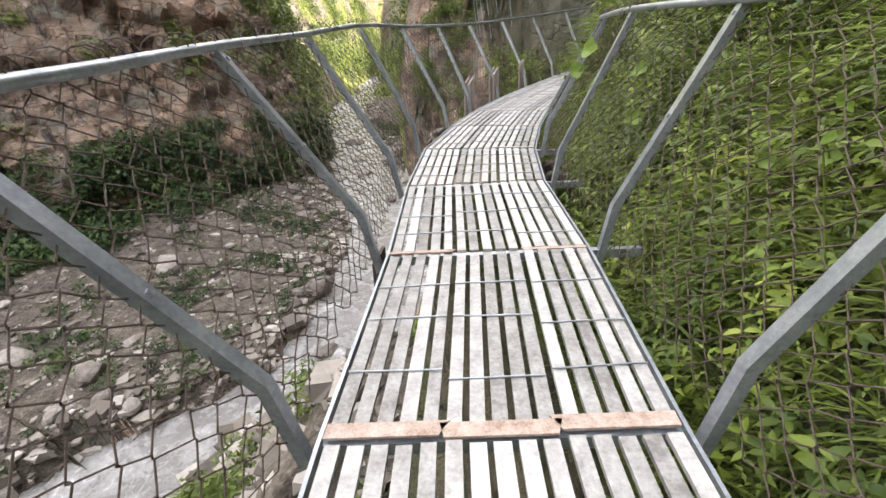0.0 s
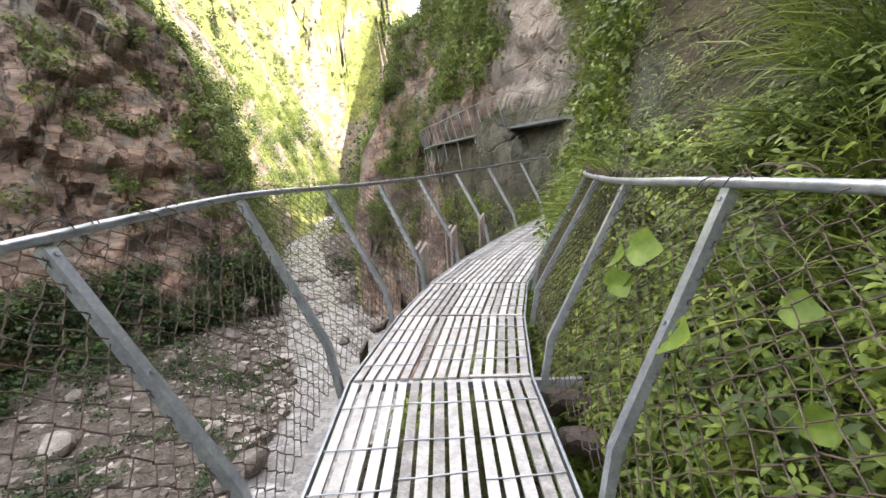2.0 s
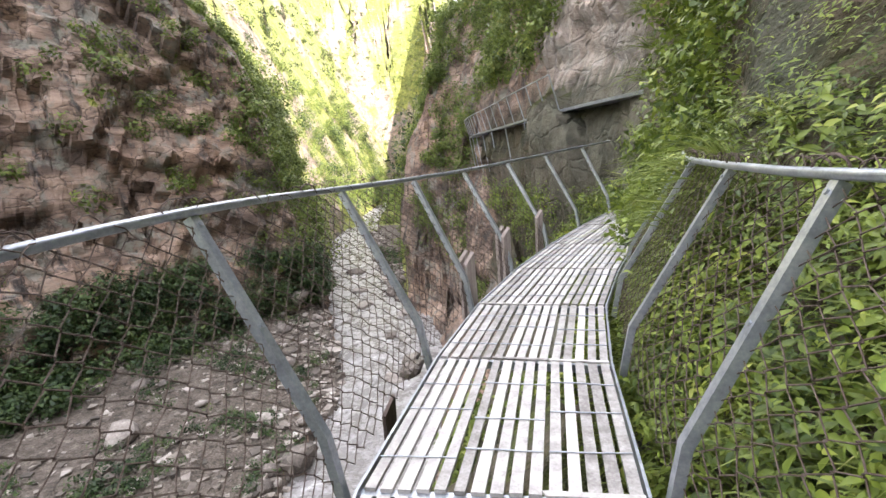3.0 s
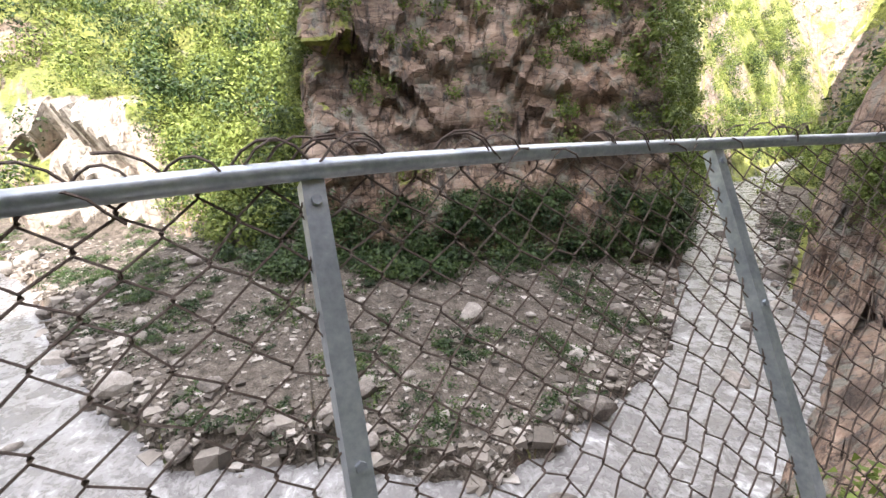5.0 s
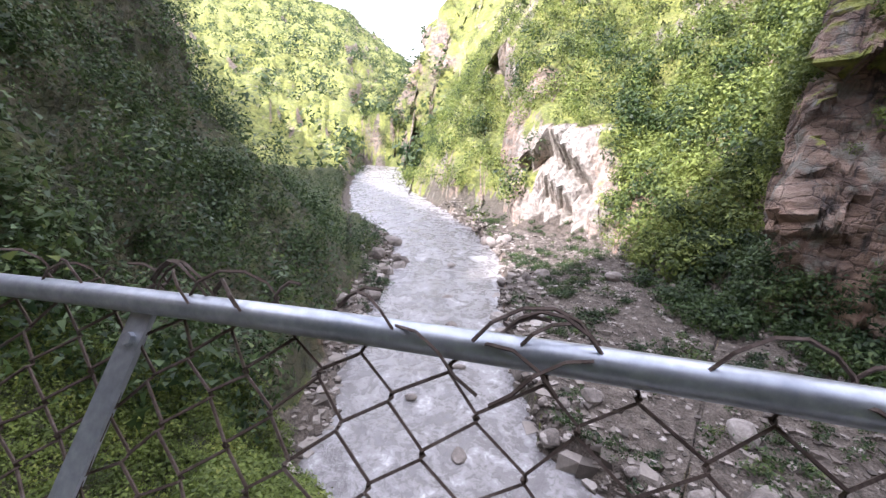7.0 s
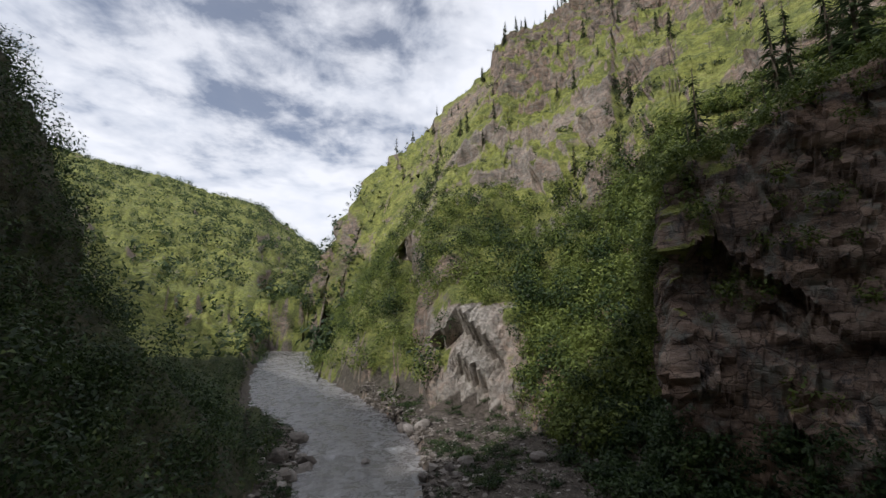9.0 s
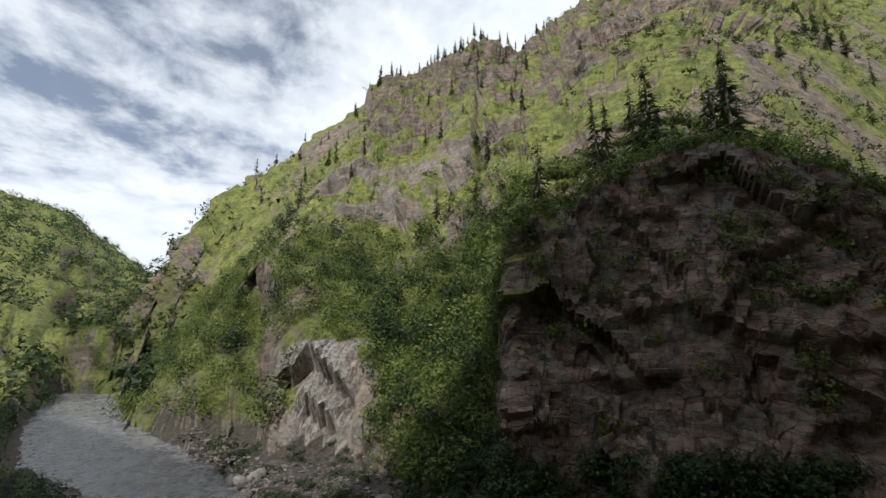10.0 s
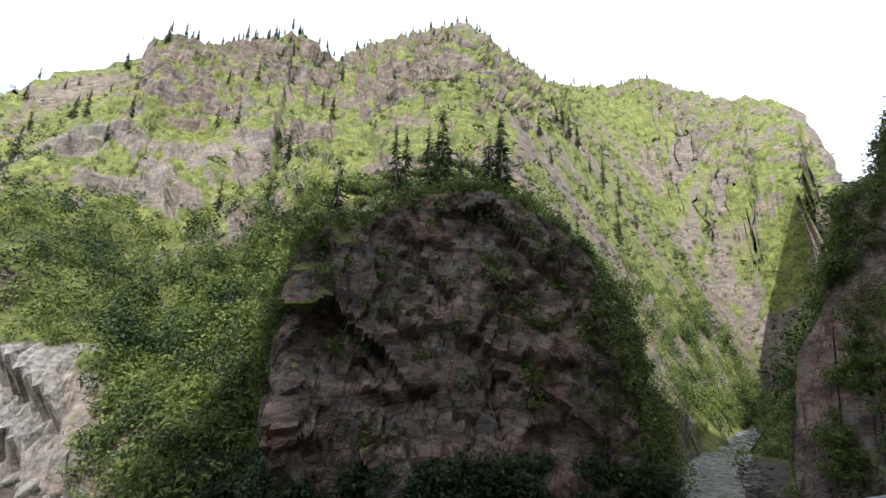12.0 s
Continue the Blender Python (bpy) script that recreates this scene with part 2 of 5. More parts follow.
def quick_mesh(name, verts, quads, mat, smooth=False):
    """A mesh of quads from arrays, fast."""
    me = bpy.data.meshes.new(name)
    v, q = np.asarray(verts, np.float32), np.asarray(quads, np.int32)
    k = q.shape[1]
    me.vertices.add(len(v))
    me.vertices.foreach_set("co", v.ravel())
    me.loops.add(q.size)
    me.loops.foreach_set("vertex_index", q.ravel())
    me.polygons.add(len(q))
    me.polygons.foreach_set("loop_start", np.arange(0, q.size, k, dtype=np.int32))
    me.polygons.foreach_set("use_smooth", np.full(len(q), smooth))
    me.update(calc_edges=True)
    me.materials.append(mat)
    return me


def part(name, data, parent, label=""):
    ob = new(name, data)
    ob.parent = parent
    return tagged(ob, label)


def bm_mesh(name, bm, mat, smooth=False):
    me = bpy.data.meshes.new(name)
    bm.to_mesh(me)
    bm.free()
    me.materials.append(mat)
    if smooth:
        me.polygons.foreach_set("use_smooth", [True] * len(me.polygons))
    return me


def tube(path, radius, sides=6):
    """Vertices and quads of a tube along a list of points."""
    p = np.asarray(path, float)
    r = np.broadcast_to(np.asarray(radius, float), (len(p),))
    t = np.gradient(p, axis=0)
    t /= np.linalg.norm(t, axis=1)[:, None] + 1e-9
    ref = np.where(np.abs(t[:, 2:3]) > 0.9, np.array([[1.0, 0, 0]]), np.array([[0, 0, 1.0]]))
    a = np.cross(t, ref)
    a /= np.linalg.norm(a, axis=1)[:, None]
    b = np.cross(t, a)
    an = np.linspace(0, 2 * np.pi, sides, endpoint=False)
    v = p[:, None] + r[:, None, None] * (a[:, None] * np.cos(an)[None, :, None] + b[:, None] * np.sin(an)[None, :, None])
    i, j = np.meshgrid(np.arange(len(p) - 1), np.arange(sides), indexing="ij")
    j2 = (j + 1) % sides
    q = np.stack([i * sides + j, i * sides + j2, (i + 1) * sides + j2, (i + 1) * sides + j], -1).reshape(-1, 4)
    return v.reshape(-1, 3), q


def joined(pieces):
    vs, qs, n = [], [], 0
    for v, q in pieces:
        vs.append(v), qs.append(np.asarray(q) + n)
        n += len(v)
    return np.concatenate(vs), np.concatenate(qs)


rng = np.random.default_rng(7)
_lat = rng.random((64, 64, 64)).astype(np.float32)


def vnoise(p):
    p = np.asarray(p, float)
    i = np.floor(p).astype(int)
    f = p - i
    f = f * f * (3 - 2 * f)
    i &= 63
    j = (i + 1) & 63
    x0, y0, z0, x1, y1, z1 = i[..., 0], i[..., 1], i[..., 2], j[..., 0], j[..., 1], j[..., 2]
    fx, fy, fz = f[..., 0], f[..., 1], f[..., 2]
    a = _lat[x0, y0, z0] * (1 - fx) + _lat[x1, y0, z0] * fx
    b = _lat[x0, y1, z0] * (1 - fx) + _lat[x1, y1, z0] * fx
    c = _lat[x0, y0, z1] * (1 - fx) + _lat[x1, y0, z1] * fx
    d = _lat[x0, y1, z1] * (1 - fx) + _lat[x1, y1, z1] * fx
    return (a * (1 - fy) + b * fy) * (1 - fz) + (c * (1 - fy) + d * fy) * fz


def fbm(p, octaves=5, gain=0.5, ridged=False):
    out, amp, tot = 0, 1.0, 0.0
    q = np.asarray(p, float)
    for k in range(octaves):
        n = vnoise(q + 17.3 * k)
        out = out + amp * ((1 - np.abs(2 * n - 1)) if ridged else n)
        tot += amp
        amp *= gain
        q = q * 2.03
    return out / tot


def cells(p, seed=0):
    """Random value of the nearest cell point, how near the cell's border is, and the slant of its face."""
    p = np.asarray(p, float)
    base = np.floor(p).astype(int)
    d1, d2, val, tilt = np.full(p.shape[:-1], 9.0), np.full(p.shape[:-1], 9.0), np.zeros(p.shape[:-1]), np.zeros(p.shape[:-1])
    for dx in (-1, 0, 1):
        for dy in (-1, 0, 1):
            for dz in (-1, 0, 1):
                c = base + np.array([dx, dy, dz])
                m = (c + seed) & 63
                off = np.stack([_lat[m[..., 0], m[..., 1], m[..., 2]], _lat[m[..., 1], m[..., 2], m[..., 0]], _lat[m[..., 2], m[..., 0], m[..., 1]]], -1)
                d = np.linalg.norm(c + off - p, axis=-1)
                nearer = d < d1
                d2 = np.where(nearer, d1, np.minimum(d2, d))
                val = np.where(nearer, _lat[m[..., 2], m[..., 1], m[..., 0]], val)
                tilt = np.where(nearer, ((off[..., ::-1] - 0.5) * (p - c - off)).sum(-1), tilt)
                d1 = np.minimum(d1, d)
    return val, d2 - d1, tilt


# ---- terrain: profiles outwards from the walkway, azimuth by azimuth ----
OX, OY = 1.0, 6.6
PROFILES = {
    -190: [(9, -4), (15, 2), (24, 14), (34, 27), (44, 38), (70, 50), (140, 80), (400, 140), (900, 250)],
    -165: [(8, -8), (18, -2), (30, 12), (42, 29), (50, 40), (80, 54), (140, 80), (400, 140), (900, 250)],
    -150: [(8, -9), (20, -4), (34, 11), (46, 28), (54, 36), (80, 44), (140, 65), (400, 120), (900, 270)],
    -139: [(8, -9.5), (22, -6), (36, 5), (48, 20), (55, 26), (75, 30), (130, 40), (300, 80), (900, 270)],
    -134: [(12, -8), (24, -7), (36, 0), (46, 12), (50, 16), (65, 12), (120, 0), (240, 30), (900, 265)],
    -130: [(13, -9), (24, -8), (36, -4), (44, 1), (48, 3.5), (62, -6), (110, -12), (200, 0), (900, 258)],
    -123: [(13, -10), (24, -10), (34, -8), (42, -4), (46, -2.5), (60, -11), (105, -13), (190, -8), (900, 245)],
    -114: [(8, -9.5), (20, -11.5), (32, -11.5), (37, -11), (40, -11.5), (55, -12.5), (110, -13), (190, -9), (900, 215)],
    -107: [(5, -8), (14, -12.3), (60, -12.8), (110, -12.5), (150, -9), (200, 2), (420, 30), (600, 80), (900, 140)],
    -104: [(3.2, -5.4), (9.5, -12.0), (50, -12.6), (95, -11.5), (135, 0), (180, 20), (262, 42), (320, 30), (900, 80)],
    -100: [(3.2, -5.4), (9.5, -12.0), (45, -12.5), (88, -11), (150, 19), (158, 42), (262, 84), (330, 70), (900, 80)],
    -93: [(3.2, -5.4), (9.5, -12.0), (40, -12.3), (76, -10.8), (130, 17), (139, 42), (252, 119), (330, 100), (900, 90)],
    -91: [(3.2, -5.4), (9.5, -12.0), (40, -12.2), (64, -11), (74, 2), (137, 41), (253, 126), (330, 110), (900, 90)],
    -85: [(3.2, -5.4), (9.5, -12.0), (36, -12), (62, -11), (70, 2.2), (136, 42), (260, 157), (340, 140), (900, 90)],
    -80: [(3.2, -5.4), (9.5, -12.0), (30, -12), (58, -11), (66, 1), (135, 42), (266, 180), (350, 170), (900, 90)],
    -76: [(3.2, -5.4), (9.5, -12.0), (28, -12), (46, -10.8), (72, 4), (118, 34), (270, 192), (360, 180), (900, 90)],
    -70: [(3.2, -5.4), (9.5, -12.0), (26, -12), (42, -10.5), (60, 2), (90, 20), (278, 214), (370, 200), (900, 90)],
    -64: [(3.2, -5.4), (9.5, -12.0), (24, -11.8), (38, -10.5), (52, 0), (67, 14), (284, 224), (380, 200), (900, 90)],
    -61.5: [(3.2, -5.4), (9.5, -12.0), (24, -11.8), (36, -10), (42, 14), (60, 14), (285, 222), (380, 210), (900, 90)],
    -59: [(3.2, -8), (9.5, -12.4), (24, -11.8), (36, -10), (44, 16.5), (62, 17), (290, 222), (390, 210), (900, 90)],
    -53: [(3.2, -8), (9.5, -12.4), (22, -11.8), (36, -10.3), (45, 17), (64, 21), (315, 268), (420, 240), (900, 90)],
    -49.5: [(3.2, -8), (9.5, -12.4), (22, -11.8), (36, -10.5), (46, 20.5), (66, 27), (330, 292), (440, 260), (900, 90)],
    -40: [(3.2, -8), (9.5, -12.4), (22, -12), (37, -10.5), (47, 22.5), (68, 29.5), (350, 328), (470, 290), (900, 90)],
    -33: [(3.2, -8), (9.5, -12.4), (22, -12.2), (38, -10.8), (48, 21), (70, 27), (380, 308), (500, 280), (900, 90)],
    -26: [(3.2, -8), (9.5, -12.4), (24, -12.4), (40, -11), (48, 17), (72, 19), (450, 317), (600, 290), (1000, 90)],
    -19.5: [(3.2, -8), (9.5, -12.4), (26, -12.6), (41, -11.5), (48, 9.5), (72, 10), (500, 340), (650, 300), (1000, 90)],
    -14.8: [(3.2, -8), (9.5, -12.4), (28, -12.8), (44, -12), (50, 3.5), (75, 4), (540, 368), (700, 320), (1000, 90)],
    -12.8: [(3.2, -8), (9.5, -12.4), (30, -13), (50, -12.5), (54, -4), (85, -8), (550, 366), (700, 320), (1000, 90)],
    -11: [(3.2, -6.5), (14, -13), (32, -13), (70, -13), (98, -12), (200, 50), (560, 360), (700, 320), (1000, 90)],
    -8: [(3.2, -6.5), (14, -13), (34, -13), (80, -13), (140, -12), (250, 66), (580, 350), (700, 320), (1000, 90)],
    -5.3: [(3.2, -6.5), (16, -13), (40, -13), (60, -13), (165, -12), (285, 80), (600, 340), (700, 320), (1000, 90)],
    -4.4: [(3.2, -6.5), (16, -13), (41, -12.8), (46, 0.5), (150, -12), (285, 80), (600, 338), (700, 320), (1000, 90)],
    -3.4: [(3.2, -6.5), (18, -13), (41, -12.6), (46, 4.5), (150, -12), (285, 80), (600, 335), (700, 320), (1000, 90)],
    -1: [(3.2, -6.5), (20, -12.6), (40, -12), (46, 7.6), (155, -10), (285, 80), (600, 318), (700, 300), (1000, 90)],
    0.5: [(3.2, -6.5), (20, -12), (38, -11.5), (46, 11.5), (155, -6), (285, 80), (600, 300), (700, 280), (1000, 90)],
    2.7: [(3.2, -6.5), (20, -11), (36, -10.5), (45, 15), (58, 20), (150, 22), (500, 120), (700, 160), (1000, 90)],
    5.5: [(3.2, -6.5), (18, -9), (32, -8), (43, 15.5), (56, 21), (110, 26), (300, 60), (500, 140), (1000, 90)],
    10: [(5, -3.5), (14, -6), (24, -5), (33, 13), (45, 24), (90, 30), (250, 60), (500, 140), (1000, 90)],
    18: [(4, -3), (10, -4), (15.5, -2), (19, 10), (30, 28), (70, 42), (200, 60), (500, 140), (1000, 90)],
    25: [(4, -2.4), (9, -3), (13.5, 0), (16, 9), (26, 30), (60, 46), (200, 60), (500, 140), (1000, 90)],
    35: [(2.9, -1.2), (6, -1), (9, 1.6), (11, 6), (13, 14), (58, 56), (200, 110), (500, 140), (1000, 90)],
    50: [(2.4, -0.9), (3.2, -0.1), (4.6, 1.7), (6.2, 4.2), (5.6, 9), (50, 58), (200, 110), (500, 140), (1000, 90)],
    90: [(1.7, -0.9), (2.2, -0.1), (3.4, 1.6), (4.8, 4.0), (4.2, 9), (45, 112), (160, 190), (500, 240), (1000, 90)],
    70: [(2.0, -0.9), (2.6, -0.1), (3.9, 1.6), (5.2, 4.0), (4.6, 9), (48, 78), (180, 150), (500, 200), (1000, 90)],
    145: [(3, -0.9), (3.9, -0.1), (6, 1.7), (8.5, 4.5), (8, 9), (55, 124), (160, 170), (500, 220), (1000, 90)],
    130: [(2.2, -0.9), (2.9, -0.1), (4.5, 1.6), (6.2, 4.0), (5.6, 9), (50, 136), (160, 210), (500, 240), (1000, 90)],
    155: [(4, -0.9), (5.2, -0.1), (8, 1.8), (12, 7), (22, 26), (60, 62), (160, 100), (500, 150), (1000, 90)],
    195: [(8, -8), (18, -2), (30, 12), (42, 29), (50, 40), (80, 54), (140, 80), (400, 140), (900, 250)],
    165: [(7, -1), (8.5, 0), (12, 3), (18, 10), (28, 26), (60, 54), (160, 90), (500, 140), (1000, 90)],
    170: [(9, -4), (15, 2), (24, 14), (34, 27), (44, 38), (70, 50), (140, 80), (400, 140), (900, 250)],
}
NEAR_BANK = [(-190, -70), (-110, -40), (-73, -24), (-58, -11), (-41, -5.4), (-29, -4), (-13.5, -0.3), (-11.4, 1.7), (-9.6, 5.3), (-7.1, 8.6), (-4, 12), (-1.5, 17), (0, 26), (0.6, 38), (-0.8, 45), (-5.6, 52), (-11, 75), (-15, 96), (-18, 170), (-10, 260)]
FAR_BANK = [(-22, 270), (-26, 172), (-25, 135), (-23, 96), (-11.5, 49), (-6.8, 35.5), (-5.7, 27), (-6.2, 21), (-7.4, 16.8), (-10.9, 14), (-14.2, 11), (-18, 7.7), (-28, 5.2), (-32, 5), (-53, 3), (-74, -5.6), (-110, -25), (-190, -50)]
WATER_Z = -13.0


def inside_distance(x, y, poly):
    """Signed distance to a polygon, negative inside."""
    p = np.asarray(poly, float)
    best, ins = np.full(x.shape, 1e9), np.zeros(x.shape, bool)
    for (ax, ay), (bx, by) in zip(p, np.roll(p, -1, 0)):
        dx, dy = bx - ax, by - ay
        s = np.clip(((x - ax) * dx + (y - ay) * dy) / (dx * dx + dy * dy), 0, 1)
        best = np.minimum(best, np.hypot(x - ax - s * dx, y - ay - s * dy))
        c = ((ay > y) != (by > y)) & (x < (bx - ax) * (y - ay) / (by - ay + 1e-12) + ax)
        ins ^= c
    return np.where(ins, -best, best)


keys = sorted(PROFILES)
prof = np.array([[(0.0, -2.6), (0.75, -0.6 if 8 < k < 160 else -2.4 if (-170 < k < -60 or k > 180) else -4.0 if -60 < k < 160 else -2.2)] + PROFILES[k] + [(3500, -60)] for k in keys])
az = np.concatenate([np.arange(-185, -145, 2.0), np.arange(-145, -66, 0.28), np.arange(-66, -16, 0.2), np.arange(-16, -2.5, 0.1), np.arange(-2.5, 30, 0.25), np.arange(30, 174.5, 1.5), [175.0]])
NR = 300
ki = np.clip(np.searchsorted(keys, az) - 1, 0, len(keys) - 2)
kk = np.asarray(keys, float)
fr = (az - kk[ki]) / (kk[ki + 1] - kk[ki])
P = prof[ki] * (1 - fr)[:, None, None] + prof[ki + 1] * fr[:, None, None]
seg = np.linalg.norm(np.diff(P, axis=1), axis=2) / (0.5 * (P[:, 1:, 0] + P[:, :-1, 0]) + 4.0)
seg = np.minimum(seg, 1.2) + 0.02
seg[:, 7] *= np.where((az > -106) & (az < 0), 1.9, 1.0)
seg[:, 5] *= np.where((az > -66) & (az < 12), 2.6, 1.0)
seg[:, 6] *= np.where((az > -96) & (az < -66), 1.8, 1.0)
cum = np.concatenate([np.zeros((len(az), 1)), np.cumsum(seg, 1)], 1)
cum /= cum[:, -1:]
u = np.linspace(0, 1, NR)
D = np.array([np.interp(u, c, p[:, 0]) for c, p in zip(cum, P)])
Zt = np.array([np.interp(u, c, p[:, 1]) for c, p in zip(cum, P)])
A = np.radians(az)[:, None]
X, Y = OX + D * np.sin(A), OY + D * np.cos(A)
# relief: folds and blocks pushed along the slope's normal
P3 = np.stack([X, Y, Zt], -1)
steep = np.abs(np.gradient(Zt, axis=1)) / (np.abs(np.gradient(Zt, axis=1)) + np.abs(np.gradient(D, axis=1)) + 1e-6)
Q = np.stack([X * 0.8 + 0.3 * Zt, Y * 0.8 - 0.25 * Zt, Zt * 1.3 + 0.3 * X], -1)
big_n = fbm(P3 / np.array([26.0, 26.0, 26.0]), 4, 0.5, True) - 0.55
mid_n = fbm(np.stack([X * 0.8 + 0.5 * Zt, Y * 0.8 - 0.4 * Zt, Zt * 0.8 + 0.3 * X], -1) / 7.0, 5, 0.5, True) - 0.55
warp = np.stack([fbm(P3 / 6.0, 3), fbm(P3 / 6.0 + 31, 3), fbm(P3 / 6.0 + 57, 3)], -1) * 3.0
warp = warp - 1.5
Qd = np.stack([X * 0.8 + 0.55 * Zt, Y * 0.8 - 0.45 * Zt, Zt * 0.72 + 0.35 * X], -1)
b1, g1, t1_ = cells((Qd + warp) / 7.5)
b2, g2, t2_ = cells((Qd + warp * 0.7) / 3.1, 9)
b3, g3, t3_ = cells((Qd + warp * 0.4) / 1.3, 21)
blk = (b1 - 0.5) * 0.75 + t1_ * 2.6 + (b2 - 0.5) * 0.3 + t2_ * 1.3 + (b3 - 0.5) * 0.2 + t3_ * 0.9
# ledges of the crag: rock juts out above each line and is hollow below it: (azimuth, height) pairs and depth
LEDGES = [
    ([(-50.5, 4.5), (-45.2, 5.2), (-40.0, 5.4)], 1.5), ([(-26, 13.3), (-30.5, 11.0), (-33.6, 9.3), (-39, 4.7)], 1.7),
    ([(-53, -0.2), (-46.7, 0.4), (-43, 0.2)], 1.2), ([(-38, 3.2), (-31.6, 2.6), (-26.8, 2.6), (-20.5, 1.0)], 1.8),
    ([(-50, 15.3), (-41.5, 14.6)], 1.4), ([(-60.5, 16), (-58, 12)], 1.0), ([(-33, -3.7), (-27, -2.2)], 1.2),
    ([(-91, -1), (-87, 0.5), (-82, -5)], 7.5), ([(-88.5, -5), (-84, -8)], 5.5)]
ledge = np.zeros_like(D)
for pts_, depth in LEDGES:
    pa = np.array(pts_)[np.argsort([q_[0] for q_ in pts_])]
    zl = np.interp(az, pa[:, 0], pa[:, 1])[:, None] + (fbm(P3 / 3.0 + 11, 3) - 0.5) * 1.6
    fade = (np.clip((az - pa[0, 0]) / 1.2 + 0.5, 0, 1) * np.clip((pa[-1, 0] - az) / 1.2 + 0.5, 0, 1))[:, None]
    dz_ = Zt - zl
    over_ = 0.5 + 0.5 * np.tanh(dz_ / 0.5)
    ledge += fade * depth * (over_ * 0.7 * np.exp(-np.maximum(dz_, 0) / 3.0) - (1 - over_) * np.exp(np.minimum(dz_, 0) / 2.2))
ledge *= 0.6 * ((D > 30) & (D < 80))
size = np.clip((D - 4) / 24.0, 0, 1)
far_amp = np.clip((D - 60) / 150, 0, 1)
push = steep * size * (mid_n * 1.9 + blk * 1.35) + ledge + far_amp * big_n * 26 * (0.25 + steep) + size * (1 - far_amp) * big_n * 4.0 * steep + (1 - size) * mid_n * 0.7 * np.clip(D / 3, 0, 1)
push = push * (1 - 0.7 * far_amp) + far_amp * (big_n * 20 * (0.25 + steep) + (fbm(Q / 15.0, 3, 0.5, True) - 0.55) * 13 + ((b1 - 0.5) * 0.9 + t1_ * 2.6) * 2.4 * steep + ((b2 - 0.5) * 0.8 + t2_ * 1.8) * 1.6 * (0.3 + steep))
nrm = np.cross(np.gradient(P3, axis=1), np.gradient(P3, axis=0))
nrm /= np.linalg.norm(nrm, axis=2)[..., None] + 1e-9
nrm *= np.sign(nrm[..., 2:3] + 1e-9)
lim = np.clip((D - 1.5) / 2, 0, 1)
P3 = P3 + nrm * (push * lim)[..., None]
P3[..., 2] += (fbm(P3[..., :] / 1.7, 3) - 0.5) * 0.7 * np.clip((D - 9) / 6, 0, 1) * np.clip((80 - D) / 40, 0, 1)
RIVER = NEAR_BANK + FAR_BANK
sd = inside_distance(P3[..., 0], P3[..., 1], RIVER)
rag = (fbm(P3 / 2.2, 3) - 0.5) * np.where(P3[..., 1] > 40, 0.8, 2.2)


def line_distance(x, y, line):
    best = np.full(x.shape, 1e9)
    for (ax, ay), (bx, by) in zip(line[:-1], line[1:]):
        dx, dy = bx - ax, by - ay
        s = np.clip(((x - ax) * dx + (y - ay) * dy) / (dx * dx + dy * dy), 0, 1)
        best = np.minimum(best, np.hypot(x - ax - s * dx, y - ay - s * dy))
    return best


AZ0 = np.broadcast_to(az[:, None], D.shape)
near_side = line_distance(P3[..., 0], P3[..., 1], NEAR_BANK) < line_distance(P3[..., 0], P3[..., 1], FAR_BANK)
shelf = np.maximum(sd + rag, 0)
cut = -13.9 + np.where(near_side & (AZ0 < -60), np.where(shelf < 3.5, shelf * 0.55, 1.9 + (shelf - 3.5) * 3.0), shelf * np.where(near_side, 4.0, np.where(P3[..., 1] > 72, 2.3, np.where(P3[..., 1] > 38, 5.0, 1.6))))
cut = np.where(near_side & (D < 12), np.where(sd + rag < 2.5, -13.9 + np.maximum(sd + rag, 0) * 1.2, 1e9), cut)
P3[..., 2] = np.minimum(P3[..., 2], cut)
grid_n = np.cross(np.gradient(P3, axis=1), np.gradient(P3, axis=0))
grid_n /= np.linalg.norm(grid_n, axis=2)[..., None] + 1e-9
grid_n *= np.sign(grid_n[..., 2:3] + 1e-9)
NA = len(az)
AZ = np.broadcast_to(az[:, None], D.shape)
n_c = fbm(P3 / 9.0, 4)
n_f = fbm(P3 / 2.5 + 5, 4)
flat = grid_n[..., 2]
GZ = P3[..., 2]
bank = (sd > -1) & (GZ < -9.2 + 1.2 * (n_c - 0.5)) & (D < 105) & (AZ > -112) & (AZ < -6) & (flat > 0.45) & ~((P3[..., 0] > -9) & (P3[..., 1] < 14) & (D < 12))
grassy = np.clip((flat - 0.40) * 2.2 + (n_c - 0.5) * 1.6, 0, 1)
grassy = np.where(D > 75, np.clip(0.74 + (fbm(np.stack([X / 30.0 + Zt / 40, Y / 30.0, Zt / 11.0], -1), 4, 0.6) - 0.5) * 2.6 + (flat - 0.55) * 2.2, 0, 1), grassy)
grassy = np.where(D < 60, np.clip((flat - 0.42) * 1.6 + (n_c - 0.5) * 2.4, 0, 1), grassy)
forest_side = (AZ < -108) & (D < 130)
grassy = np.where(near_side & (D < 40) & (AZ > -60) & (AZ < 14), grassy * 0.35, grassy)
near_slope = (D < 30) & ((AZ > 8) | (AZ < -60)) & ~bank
# amount of near-black green below the spur forest and the walkway's weeds
underlay = np.where(forest_side, 0.85, np.where(near_slope & (GZ < 4), 0.7, 0.0))
pale = np.clip(1.3 - np.abs(AZ + 85.5) / 6.0, 0, 1) * (D > 55) * (D < 80) * (GZ > -12) * (GZ < 4) + 0.6 * ((AZ > 17) & (AZ < 32) & (D > 10) & (D < 30))
